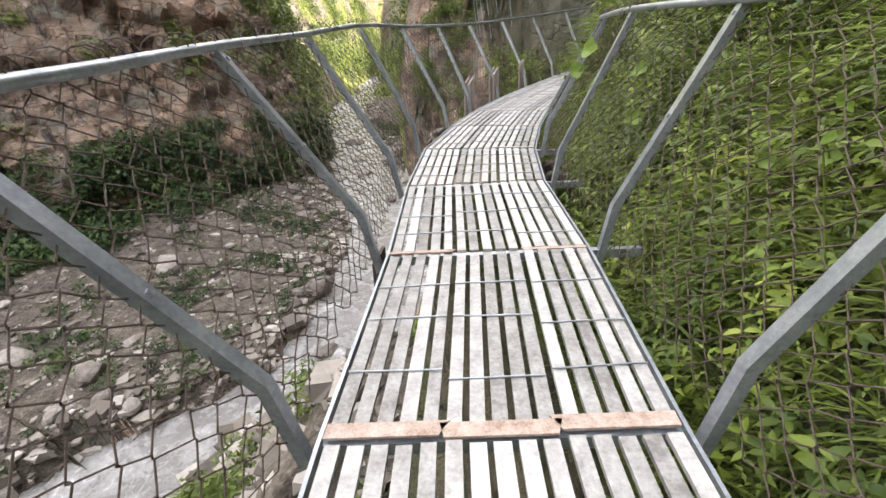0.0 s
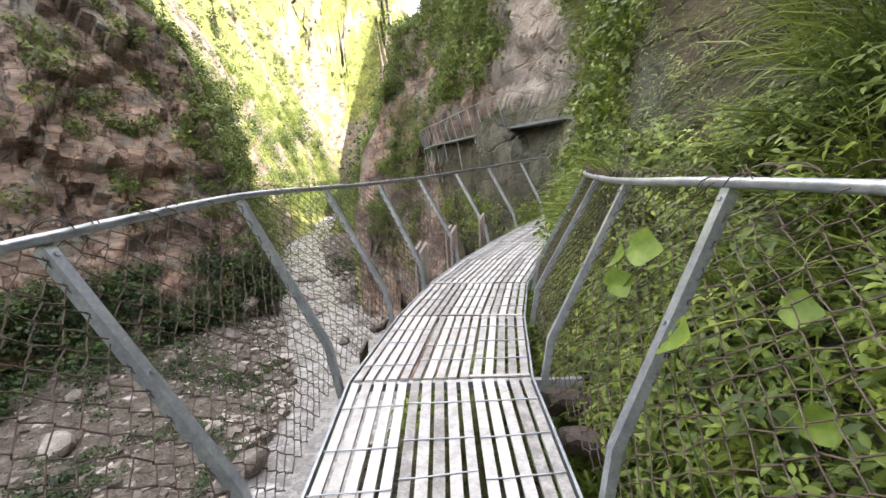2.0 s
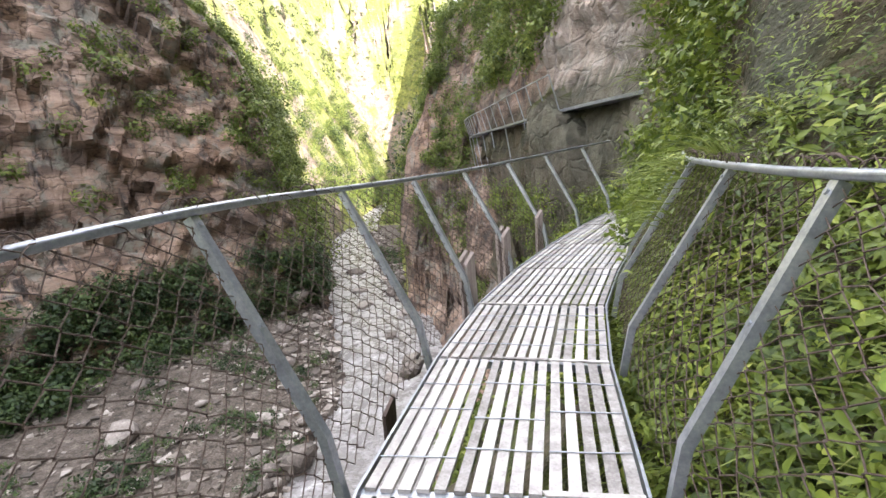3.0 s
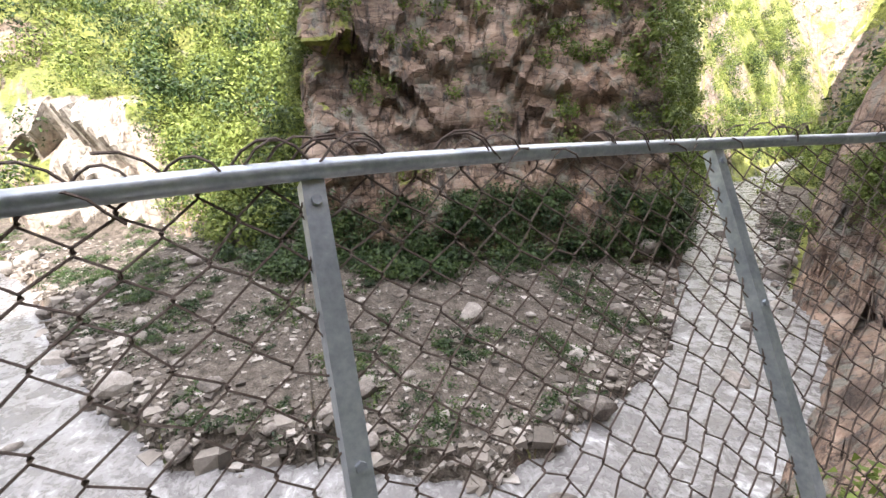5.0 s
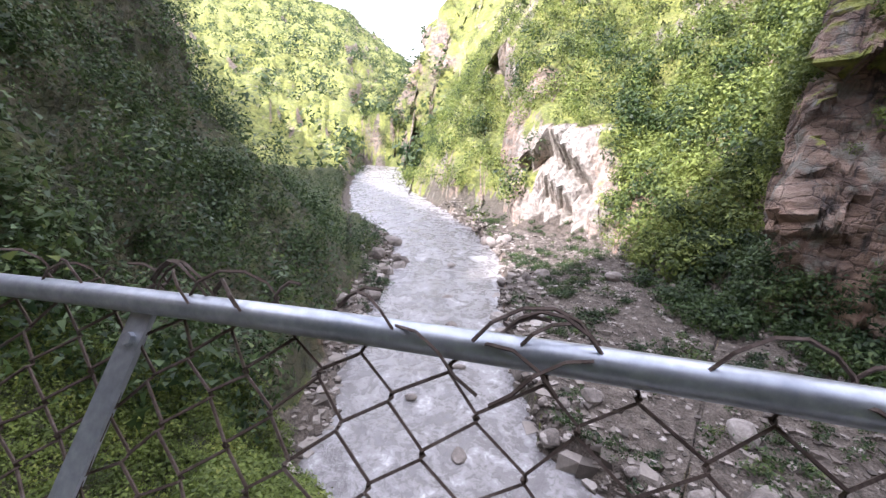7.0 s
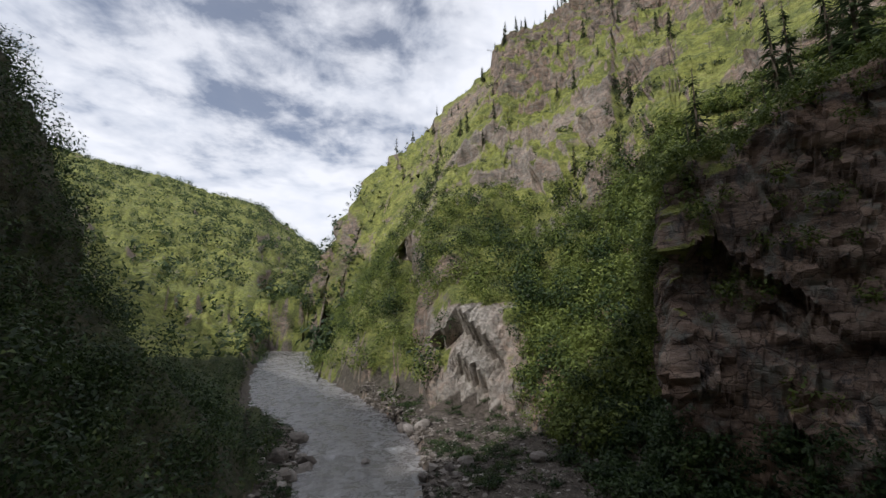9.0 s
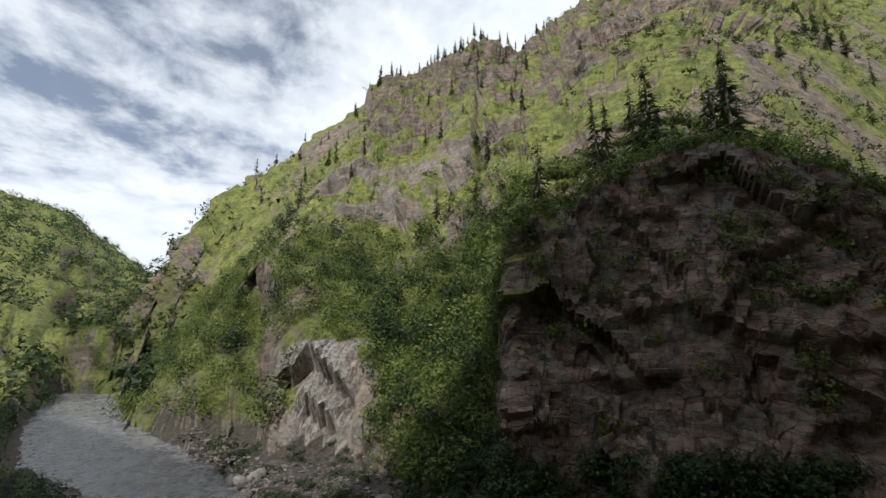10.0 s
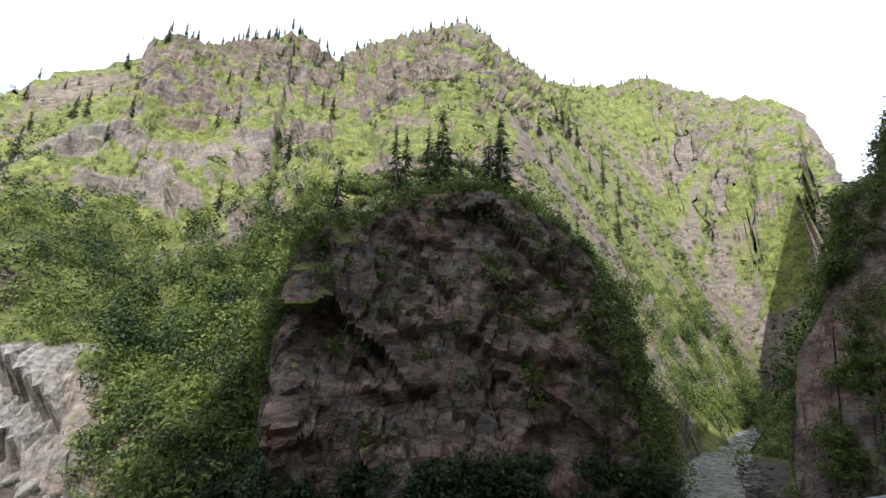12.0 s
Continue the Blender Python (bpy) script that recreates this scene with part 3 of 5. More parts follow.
grassy = np.where((AZ > -31) & (AZ < 5) & (D > 66), np.clip(grassy + np.where(AZ > -13, 0.02, 0.26), 0, 1), grassy)
grassy = np.where((pale > 0.7) & (D < 80) & (AZ < -60), 0.0, grassy)
pale = np.clip(pale + 0.25 * ((AZ > -13) & (AZ < 3) & (D > 75)) + 0.15 * ((AZ < -13) & (D > 75)) + 0.30 * ((AZ < -66) & (D > 100) & (D < 170)), 0, 1)
cov = np.zeros((NA, NR, 4), np.float32)
green = (D > 75) & (D < 240) & (GZ < 30) & (AZ > -112) & (AZ < -62) & (flat > 0.25)
underlay = np.where(green & (underlay == 0), 0.25, underlay)
scree = near_side & (AZ > -172) & (AZ < -35) & (D < 7.5)
underlay = np.where(scree, 0.0, underlay)
shore = near_side & (sd > -0.5) & (sd < 3.6 + 3 * (n_f - 0.5)) & (AZ < -60) & (AZ > -125)
underlay = np.where(shore, 0.0, underlay)
cov[..., 0], cov[..., 1], cov[..., 2], cov[..., 3] = grassy, np.where(scree | shore, 1.0, bank), underlay, pale
ii, jj = np.meshgrid(np.arange(NA - 1), np.arange(NR - 1), indexing="ij")
quads = np.stack([ii * NR + jj, ii * NR + jj + 1, (ii + 1) * NR + jj + 1, (ii + 1) * NR + jj], -1).reshape(-1, 4)
ground_me = quick_mesh("ground", P3.reshape(-1, 3), quads, M_TERRAIN, True)
crag_face = (steep[:-1, :-1] > 0.42) & (D[:-1, :-1] > 12) & (D[:-1, :-1] < 300)
ground_me.polygons.foreach_set("use_smooth", ~crag_face.ravel())
attr = ground_me.color_attributes.new("cover", "FLOAT_COLOR", "POINT")
attr.data.foreach_set("color", cov.ravel())
ground = tagged(new("ground", ground_me), "gorge of brown rock cliffs, gravel banks and green mountain slopes", "ground", "", "structure")

# ---- river ----
nb = np.array(NEAR_BANK, float)
fb_ = np.array(FAR_BANK[::-1], float)


def along(poly, n):
    s = np.concatenate([[0], np.cumsum(np.linalg.norm(np.diff(poly, axis=0), axis=1))])
    t_ = np.linspace(0, s[-1], n)
    return np.stack([np.interp(t_, s, poly[:, 0]), np.interp(t_, s, poly[:, 1])], 1)


def matched(near, far, n):
    """Cross-sections of the river: points of the near bank with the nearest ones of the far bank, kept in order."""
    a, f_ = along(near, n), along(far, 4000)
    k = np.array([np.argmin(np.hypot(*(f_ - p).T)) for p in a])
    k = np.maximum.accumulate(k)
    k = np.convolve(np.pad(k, 6, "edge"), np.ones(13) / 13, "valid").astype(int)
    return a, f_[k]


wa, wb = matched(nb, fb_, 900)
w = np.linspace(-0.25, 1.25, 70)
WP = wa[:, None] * (1 - w)[None, :, None] + wb[:, None] * w[None, :, None]
wz = (fbm(np.stack([WP[..., 0] / 1.6, WP[..., 1] / 1.6, WP[..., 0] * 0], -1), 4) - 0.5) * 0.34 + (fbm(np.stack([WP[..., 0] / 5, WP[..., 1] / 5, WP[..., 0] * 0 + 3], -1), 2, 0.5, True) - 0.5) * 0.25
WV = np.concatenate([WP, (WATER_Z + wz)[..., None]], -1)
wi, wj = np.meshgrid(np.arange(len(wa) - 1), np.arange(len(w) - 1), indexing="ij")
wq = np.stack([wi * len(w) + wj, wi * len(w) + wj + 1, (wi + 1) * len(w) + wj + 1, (wi + 1) * len(w) + wj], -1).reshape(-1, 4)
tagged(new("water", quick_mesh("water", WV.reshape(-1, 3), wq, M_WATER, True)), "fast grey-white mountain river between gravel banks", "river", "", "structure")

# ---- walkway ----
JOINTS = [((0.84, 0.20), (2.10, 0.20), 0), ((0.86, 1.62), (2.12, 1.62), 0), ((0.89, 3.02), (2.16, 3.02), 0), ((0.98, 4.42), (2.25, 4.42), 0), ((1.01, 5.80), (2.27, 5.80), 0),
          ((1.13, 7.20), (2.42, 7.00), 0), ((1.50, 8.58), (2.74, 8.26), 0), ((1.92, 9.72), (3.12, 9.38), 0.02), ((2.55, 10.95), (3.70, 10.50), 0.06),
          ((3.30, 12.10), (4.35, 11.55), 0.12), ((4.15, 13.20), (5.10, 12.55), 0.2), ((5.10, 14.20), (6.00, 13.45), 0.3)]


def box_between(a0, b0, a1, b1, z0, z1, thick):
    """A bar with a quadrilateral plan: near edge a0-b0 at height z0, far edge a1-b1 at z1."""
    top = [(*a0, z0), (*b0, z0), (*b1, z1), (*a1, z1)]
    v = [(x, y, z) for x, y, z in top] + [(x, y, z - thick) for x, y, z in top]
    f = [(0, 1, 2, 3), (7, 6, 5, 4), (0, 4, 5, 1), (1, 5, 6, 2), (2, 6, 7, 3), (3, 7, 4, 0)]
    return v, f


walkway = tagged(new("walkway_deck"), "narrow cliffside walkway deck of weathered pale metal slats", "walkway", "", "structure")
lerp = lambda p, q, t: (p[0] + (q[0] - p[0]) * t, p[1] + (q[1] - p[1]) * t)
random.seed(4)
for k in range(len(JOINTS) - 1):
    (l0, r0, z0), (l1, r1, z1) = JOINTS[k], JOINTS[k + 1]
    n = 15
    for i in range(n):
        panel = i // 5
        off = 0.004 * panel + random.uniform(-0.003, 0.003)
        s0, s1 = (i + 0.14 + 0.05 * (i % 5 == 0)) / n + random.uniform(-0.0015, 0.0015), (i + 0.84 - 0.05 * (i % 5 == 4)) / n + random.uniform(-0.0015, 0.0015)
        e0, e1 = 0.012 + random.uniform(0, 0.008), 0.988 - random.uniform(0, 0.008)
        a0, b0 = lerp(lerp(l0, r0, s0), lerp(l1, r1, s0), e0), lerp(lerp(l0, r0, s1), lerp(l1, r1, s1), e0)
        a1, b1 = lerp(lerp(l0, r0, s0), lerp(l1, r1, s0), e1), lerp(lerp(l0, r0, s1), lerp(l1, r1, s1), e1)
        v, f = box_between(a0, b0, a1, b1, z0 + off, z1 + off, 0.022)
        part("slat", mesh_of("slat", v, f, M_SLAT), walkway)
    # thin rods tied across the slats
    for p in range(3):
        for t_ in (0.2, 0.47, 0.74):
            t_ += random.uniform(-0.04, 0.04)
            q0, q1 = lerp(lerp(l0, r0, p / 3 + 0.01), lerp(l1, r1, p / 3 + 0.01), t_), lerp(lerp(l0, r0, p / 3 + 0.32), lerp(l1, r1, p / 3 + 0.32), t_ + random.uniform(-0.012, 0.012))
            zz = z0 + (z1 - z0) * t_ + 0.004 * p + 0.006
            v, q = tube([(*lerp(q0, q1, s), zz + random.uniform(-0.002, 0.003)) for s in (0, 0.25, 0.5, 0.75, 1)], 0.0045, 5)
            part("cross_rod", quick_mesh("cross_rod", v, q, M_STEEL, True), walkway)
    # cross bar under the joint and side beams
    e_ = 1.28 if k in (3, 4, 5) else 1.02
    v, f = box_between(lerp(l0, r0, -0.02), lerp(l0, r0, e_), lerp(lerp(l0, r0, -0.02), l1, 0.03), lerp(lerp(l0, r0, e_), r1, 0.03), z0 - 0.024, z0 - 0.024, 0.06)
    part("cross_beam", mesh_of("cross_beam", v, f, M_STEEL), walkway, "dull galvanised cross beam")
    for p in range(3):
        if k == 2 or random.random() < 0.35:
            h = 0.045 if k == 2 else 0.022
            d0 = random.uniform(-0.015, 0.01)
            pa, pb = lerp(l0, r0, p / 3 + 0.005), lerp(l0, r0, p / 3 + 0.325)
            v, f = box_between(lerp(pa, l1, d0), lerp(pb, r1, d0), lerp(pa, l1, d0 + h), lerp(pb, r1, d0 + h), z0 + 0.012, z0 + 0.012, 0.012)
            part("joint_strip", mesh_of("joint_strip", v, f, M_RUST if k in (2, 3) else M_SLAT), walkway, "rust-stained joint strip" if k == 2 else "")
    for s in (-0.012, 1.0):
        v, f = box_between(lerp(l0, r0, s), lerp(l0, r0, s + 0.012), lerp(l1, r1, s), lerp(l1, r1, s + 0.012), z0 + 0.004, z1 + 0.004, 0.07)
        part("side_beam", mesh_of("side_beam", v, f, M_STEEL), walkway, "galvanised edge beam")


# ---- railings ----
def angle_iron(path, w_dir, d_dir, width=0.05, thick=0.006):
    """An L profile swept along a path; the flanges lie along w_dir and d_dir."""
    w_, d_ = Vector(w_dir).normalized(), Vector(d_dir).normalized()
    path = [Vector(p) - w_ * width * 0.35 for p in path]
    sec = [(0, 0), (width, 0), (width, thick), (thick, thick), (thick, width), (0, width)]
    v = [Vector(p) + w_ * a + d_ * b for p in path for a, b in sec]
    f = []
    for i in range(len(path) - 1):
        for j in range(6):
            j2 = (j + 1) % 6
            f.append((i * 6 + j, i * 6 + j2, i * 6 + 6 + j2, i * 6 + 6 + j))
    m = (len(path) - 1) * 6
    f += [(0, 1, 2, 3), (0, 3, 4, 5), (m, m + 3, m + 2, m + 1), (m, m + 5, m + 4, m + 3)]
    return mesh_of("post", v, f, M_STEEL)


def bolt_mesh():
    bm = bmesh.new()
    bmesh.ops.create_cone(bm, segments=6, radius1=0.013, radius2=0.012, depth=0.012, cap_ends=True)
    bmesh.ops.create_cone(bm, segments=10, radius1=0.018, radius2=0.018, depth=0.003, cap_ends=True, matrix=Matrix.Translation((0, 0, -0.007)))
    return bm_mesh("bolt", bm, M_STEEL)


BOLT = bolt_mesh()


def smooth_path(pts, per=10):
    p = np.asarray(pts, float)
    p = np.concatenate([[2 * p[0] - p[1]], p, [2 * p[-1] - p[-2]]])
    out = []
    for i in range(1, len(p) - 2):
        for t_ in np.linspace(0, 1, per, endpoint=False):
            a, b, c, d = p[i - 1], p[i], p[i + 1], p[i + 2]
            out.append(0.5 * (2 * b + (c - a) * t_ + (2 * a - 5 * b + 4 * c - d) * t_ ** 2 + (3 * b - a - 3 * c + d) * t_ ** 3))
    out.append(p[-2])
    return np.array(out)


def chain_link(b0, b1, k0, k1, t0, t1, cell=0.066):
    """Woven wire between two posts: from the deck's edge over the kink up to the rail, with curled ends above it."""
    b0, b1, k0, k1, t0, t1 = (np.array(p, float) for p in (b0, b1, k0, k1, t0, t1))
    out_ = np.array([t0[0] - b0[0], t0[1] - b0[1], 0.0])
    out_ /= np.linalg.norm(out_)
    b0, b1, k0, k1, t0, t1 = b0 + out_ * 0.055, b1 + out_ * 0.055, k0 + out_ * 0.05, k1 + out_ * 0.05, t0 + out_ * 0.028, t1 + out_ * 0.028
    hk, ht = np.linalg.norm(k0 - b0), np.linalg.norm(t0 - k0)
    width, height = np.linalg.norm(t1 - t0), hk + ht + 0.03

    def at(s, h):
        h = np.clip(h, 0, height)
        low, up = h / hk, (h - hk) / ht
        left = np.where((h < hk)[:, None], b0 + (k0 - b0) * low[:, None], k0 + (t0 - k0) * up[:, None])
        right = np.where((h < hk)[:, None], b1 + (k1 - b1) * low[:, None], k1 + (t1 - k1) * up[:, None])
        return left * (1 - s)[:, None] + right * s[:, None]

    pieces = []
    across = np.cross(t1 - t0, t0 - k0)
    across /= np.linalg.norm(across)
    n = int(width / cell) + 1
    rows = int(height / 0.058)
    # each wire zigzags with rounded turns; knots wander a little, alike for both wires that meet there
    wander = rng.normal(0, 0.007, (n + 4, rows + 1, 2))
    for i in range(n + 2):
        s_pts, h_pts = [], []
        for r_ in range(rows + 1):
            odd = (r_ + i) % 2
            knot = wander[min(i + odd, n + 3), r_]
            sx = (i - 1 + 1.06 * odd) * cell + knot[0]
            hy = r_ * height / rows + knot[1] * 0.7
            turn = (1 - 2 * odd) * cell * 0.03
            s_pts += [sx + turn, sx - 0.15 * turn, sx + turn]
            h_pts += [hy - 0.006, hy, hy + 0.006]
        s_, h = np.array(s_pts) / width, np.array(h_pts)
        keep = (h > 0) & (h < height)
        bulge = 0.006 * np.sin(np.arange(len(h)) * 2.09 + i)
        pts = (at(np.clip(s_, 0, 1), h) + across * bulge[:, None])[keep]
        top = pts[-1]
        along_ = (t1 - t0) / width * (1 if rng.random() < 0.7 else -1)
        g_ = rng.uniform(0.7, 1.35)
        up_ = np.array([0, 0, 1.0])
        over = rng.uniform(0.02, 0.058)
        curl = [top + along_ * 0.018 * g_ + up_ * 0.020 * g_, top + along_ * 0.045 * g_ + up_ * 0.036 * g_ - out_ * over * 0.3, top + along_ * 0.075 * g_ + up_ * 0.038 * g_ - out_ * over * 0.7,
                top + along_ * 0.105 * g_ + up_ * 0.022 * g_ - out_ * over, top + along_ * 0.125 * g_ - up_ * 0.004 - out_ * over * 1.02]
        if rng.random() < 0.45:
            curl.append(top + along_ * 0.15 * g_ - up_ * 0.03 - out_ * over * 0.9)
        pts = np.concatenate([pts, curl[:3] if over < 0.03 else curl])
        pieces.append(tube(pts, 0.0029, 4))
    return quick_mesh("wire_mesh", *joined(pieces), M_WIRE)


def railing(name, label, bases, tops, kink_h, rail_ends, dip=None):
    top_ob = tagged(new(name), label, "railing", "", "structure")
    n = len(bases)
    kinks = []
    for i in range(n):
        b, t_ = Vector(bases[i]), Vector(tops[i])
        out_ = Vector((t_.x - b.x, t_.y - b.y, 0))
        kinks.append(Vector((b.x, b.y, b.z + kink_h)) + out_ * 0.10)
    for i in range(n):
        a, c = Vector(tops[max(i - 1, 0)]), Vector(tops[min(i + 1, n - 1)])
        along_ = (c - a).normalized()
        b, k, t_ = Vector(bases[i]), kinks[i], Vector(tops[i])
        away = (t_ - k).cross(along_).normalized()
        if away.x * (t_.x - b.x) + away.y * (t_.y - b.y) < 0:
            away = -away
        p = part("post", angle_iron([b - Vector((0, 0, 0.1)), k, t_ + (t_ - k).normalized() * -0.02], along_, away), top_ob, "bent galvanised angle-iron post")
        lean = (t_ - k).normalized()
        for s in (0.07, 0.62):
            at_ = t_ - lean * (s if s < 0.1 else s) + along_ * 0.008 - away * 0.004
            bo = part("bolt", BOLT, p)
            bo.matrix_world = Matrix.Translation(at_) @ (-away).to_track_quat("Z", "Y").to_matrix().to_4x4()
    line = [tuple(t_) for t_ in tops]
    if dip:
        line.insert(dip[0], dip[1])
    pts = smooth_path([rail_ends[0]] + line + [rail_ends[1]], 12)
    pts = pts + (fbm(pts / 0.8, 2) - 0.5)[:, None] * np.array([0.012, 0.012, 0.012])
    part("handrail", quick_mesh("handrail", *tube(pts, 0.023, 12), M_STEEL, True), top_ob, "tubular galvanised handrail")
    for i in range(n - 1):
        part("wire_mesh", chain_link(bases[i], bases[i + 1], kinks[i], kinks[i + 1], tops[i], tops[i + 1]), top_ob, "rusted chain-link mesh")
    return top_ob


L_TOPS = [(0.16, 0.15, 1.16), (0.17, 1.55, 1.16), (0.21, 2.92, 1.18), (0.24, 4.36, 1.245), (0.262, 5.952, 1.295), (0.474, 7.403, 1.366), (0.827, 8.914, 1.358), (1.34, 10.10, 1.36), (1.95, 11.40, 1.38), (2.75, 12.70, 1.44), (3.65, 13.85, 1.52), (4.7, 14.9, 1.62)]
L_BASE = [(l[0] - 0.05, l[1], z) for l, r, z in JOINTS]
railing("railing_outer", "outer walkway railing with leaning posts and chain-link mesh", L_BASE, L_TOPS, 0.28, ((0.14, -1.0, 1.15), (5.6, 15.7, 1.7)))
R_TOPS = [(2.80, 0.2, 1.33), (2.82, 1.62, 1.33), (2.85, 3.02, 1.34), (2.89, 4.45, 1.35), (2.90, 5.87, 1.36), (3.07, 6.98, 1.34), (3.38, 8.05, 1.34), (3.75, 9.1, 1.36), (4.3, 10.2, 1.40), (4.95, 11.1, 1.45)]
R_BASE = [(r[0] + 0.06, r[1], z) for l, r, z in JOINTS[:10]]
railing("railing_inner", "inner walkway railing half sunk in weeds, leaning posts", R_BASE, R_TOPS, 0.28, ((2.78, -1.0, 1.33), (5.7, 12.0, 1.52)))


# ---- dark steel bearing plates hanging at the deck's outer edge ----
for x, y, z in ((0.90, 4.72, -0.08), (1.18, 8.20, -0.08)):
    plate = part("bearing_plate", mesh_of("bearing_plate", *box_between((-0.20, -0.012), (0.0, -0.012), (-0.20, 0.012), (0.0, 0.012), 0.0, 0.0, 0.42), M_WIRE), walkway, "dark steel bearing plate")
    plate.matrix_world = pose(x, y, z, 8, -14, 75)

# ---- vegetation: clumps of leaves ----
def leaf_soup(centres, sizes, spread, per, aspect=0.55, corners=4, seed=1):
    """Leaf quads round each centre: per leaves in an uneven ball of radius spread."""
    r = np.random.default_rng(seed)
    n = len(centres)
    c = np.repeat(centres, per, 0)
    sp_ = np.repeat(spread, per, 0)
    d = r.normal(size=(n * per, 3))
    d /= np.linalg.norm(d, axis=1)[:, None]
    d *= r.random((n * per, 1)) ** 0.4
    p = c + d * sp_
    s = np.repeat(sizes, per) * r.uniform(0.6, 1.3, n * per)
    nd = d + r.normal(size=d.shape) * 0.42 + np.array([0, 0, 0.45])
    nd /= np.linalg.norm(nd, axis=1)[:, None]
    a = np.cross(nd, r.normal(size=d.shape))
    a /= np.linalg.norm(a, axis=1)[:, None]
    b = np.cross(nd, a)
    a, b = a * s[:, None], b * (s * aspect)[:, None]
    fold = nd * (s * 0.18)[:, None]
    if corners == 3:
        v = np.stack([p - a, p + a - b * 0.8, p + a * 0.6 + b], 1).reshape(-1, 3)
    else:
        v = np.stack([p - a, p - b * 0.9 + fold, p + a, p + b * 0.9 + fold], 1).reshape(-1, 3)
    q = np.arange(len(v)).reshape(-1, corners)
    return v, q


def pick(weight, count, seed):
    r = np.random.default_rng(seed)
    area = np.linalg.norm(np.cross(np.gradient(P3, axis=1), np.gradient(P3, axis=0)), axis=2)
    pr = (weight * area).ravel()
    pr = pr / pr.sum()
    k = r.choice(pr.size, count, p=pr)
    base = P3.reshape(-1, 3)[k]
    sz = np.sqrt(area.ravel()[k])
    return base + np.stack([r.uniform(-0.5, 0.5, count) * sz, r.uniform(-0.5, 0.5, count) * sz, np.zeros(count)], 1), D.ravel()[k], grid_n.reshape(-1, 3)[k]


view = (AZ > -168) & (AZ < 26)


def wood(name, label, weight, count, per, size, spread_h, spread_v, mat, seed, lift=0.5, corners=3, seen=None):
    c, d, nn = pick(weight * (view if seen is None else seen), count, seed)
    r = np.random.default_rng(seed + 100)
    k = r.uniform(0.55, 1.35, count)
    sp_ = np.stack([spread_h * k, spread_h * k, spread_v * k], 1)
    c = c + np.array([0, 0, 1.0]) * (sp_[:, 2:3] * lift) + nn * 0.2
    v, q = leaf_soup(c, size * k, sp_, per, 0.6, corners, seed)
    return tagged(new(name, quick_mesh(name, v, q, mat)), label, "woods", "", "stuff")


dry = sd > 0.5
hill = (AZ > -112) & (AZ < 5) & (D > 48) & ~bank & ~((AZ > -62.5) & (D < 58))
low_hill = hill & (GZ < 34 + 30 * (n_c - 0.5)) & (flat > 0.22) & (D < 230) & dry
low_hill &= ~((pale > 0.45) & (AZ < -60))
wood("hillside_woods", "sunlit green broadleaf woods on the lower mountainside", low_hill * np.clip(n_c * 4 - 1.3, 0.3, 1) / np.maximum(D, 60), 1900, 150, 0.24, 2.3, 2.0, M_FOREST, 11, 0.7)
wood("hillside_scrub", "scattered scrub over the grassy upper mountainside", (hill & (GZ >= 15) & (D < 620)) * np.clip(fbm(P3 / 22.0, 3) * 6 - 2.9, 0.03, 1) / np.maximum(D, 60), 6800, 20, 0.34, 1.2, 0.8, M_SCRUB, 12)
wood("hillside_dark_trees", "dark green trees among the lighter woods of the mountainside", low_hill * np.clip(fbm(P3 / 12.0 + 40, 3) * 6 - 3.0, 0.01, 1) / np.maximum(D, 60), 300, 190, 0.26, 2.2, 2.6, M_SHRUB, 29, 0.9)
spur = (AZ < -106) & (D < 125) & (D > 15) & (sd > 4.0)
# the spur's shade is partly in this darker leaf colour
wood("spur_forest", "dense forest on the shaded spur above the river, leaves darkened for shade", spur * (flat > 0.15) * 1.0 / np.maximum(D, 14), 1050, 230, 0.145, 1.9, 1.8, M_SHRUB, 13, 0.8)
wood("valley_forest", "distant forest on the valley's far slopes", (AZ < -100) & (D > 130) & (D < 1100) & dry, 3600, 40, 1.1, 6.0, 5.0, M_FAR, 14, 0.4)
crag = (AZ > -66) & (AZ < -10) & (D > 33) & (D < 80)
wood("crag_trees", "shrubs and small trees on top and ledges of the shaded crag", crag * dry * (((flat > 0.5) & (GZ > 2)) * 1.0 + ((flat > 0.36) & (n_f > 0.55) & (GZ > -4)) * 0.35 + ((AZ > -25) & (GZ > -7)) * 0.9), 1700, 95, 0.17, 1.05, 0.9, M_SLOPE, 15)
# dark leaves carry the shade at the crag's foot
wood("crag_foot_bushes", "bushes along the foot of the shaded crag, leaves darkened for shade", (AZ > -75) & (AZ < -12) & (D > 31) & (D < 52) & (GZ < -5.5) & (GZ > -11.0) & (n_f > 0.42) & dry, 800, 120, 0.15, 1.05, 0.85, M_SHRUB, 16)
wood("slope_foot_woods", "green bushes and small trees between the pale cliff and the crag", (AZ > -79.5) & (AZ < -60) & (D > 42) & (D < 78) & (GZ > -10.6) & dry, 700, 160, 0.19, 1.5, 1.3, M_FOREST, 26, 0.7)
wood("hillside_bushes", "dark bushes dotted over the grassy mountainside", (hill & (GZ >= 12) & (D < 620)) * np.clip(fbm(P3 / 26.0, 3) * 7 - 3.7, 0.02, 1) / np.maximum(D, 60), 2800, 28, 0.38, 1.5, 1.3, M_SCRUB, 27, 0.7)
wood("bank_scrub", "low grey-green scrub on the gravel bank", bank * (sd > 1.2) * (D < 75) * np.clip(n_f * 5 - 2.4, 0.02, 1), 2000, 34, 0.085, 0.42, 0.24, M_SHRUB, 17)
UPPER = [(7.2, 16.2), (6.7, 20.0), (6.1, 25.3), (5.4, 32.0), (4.6, 39.6)]
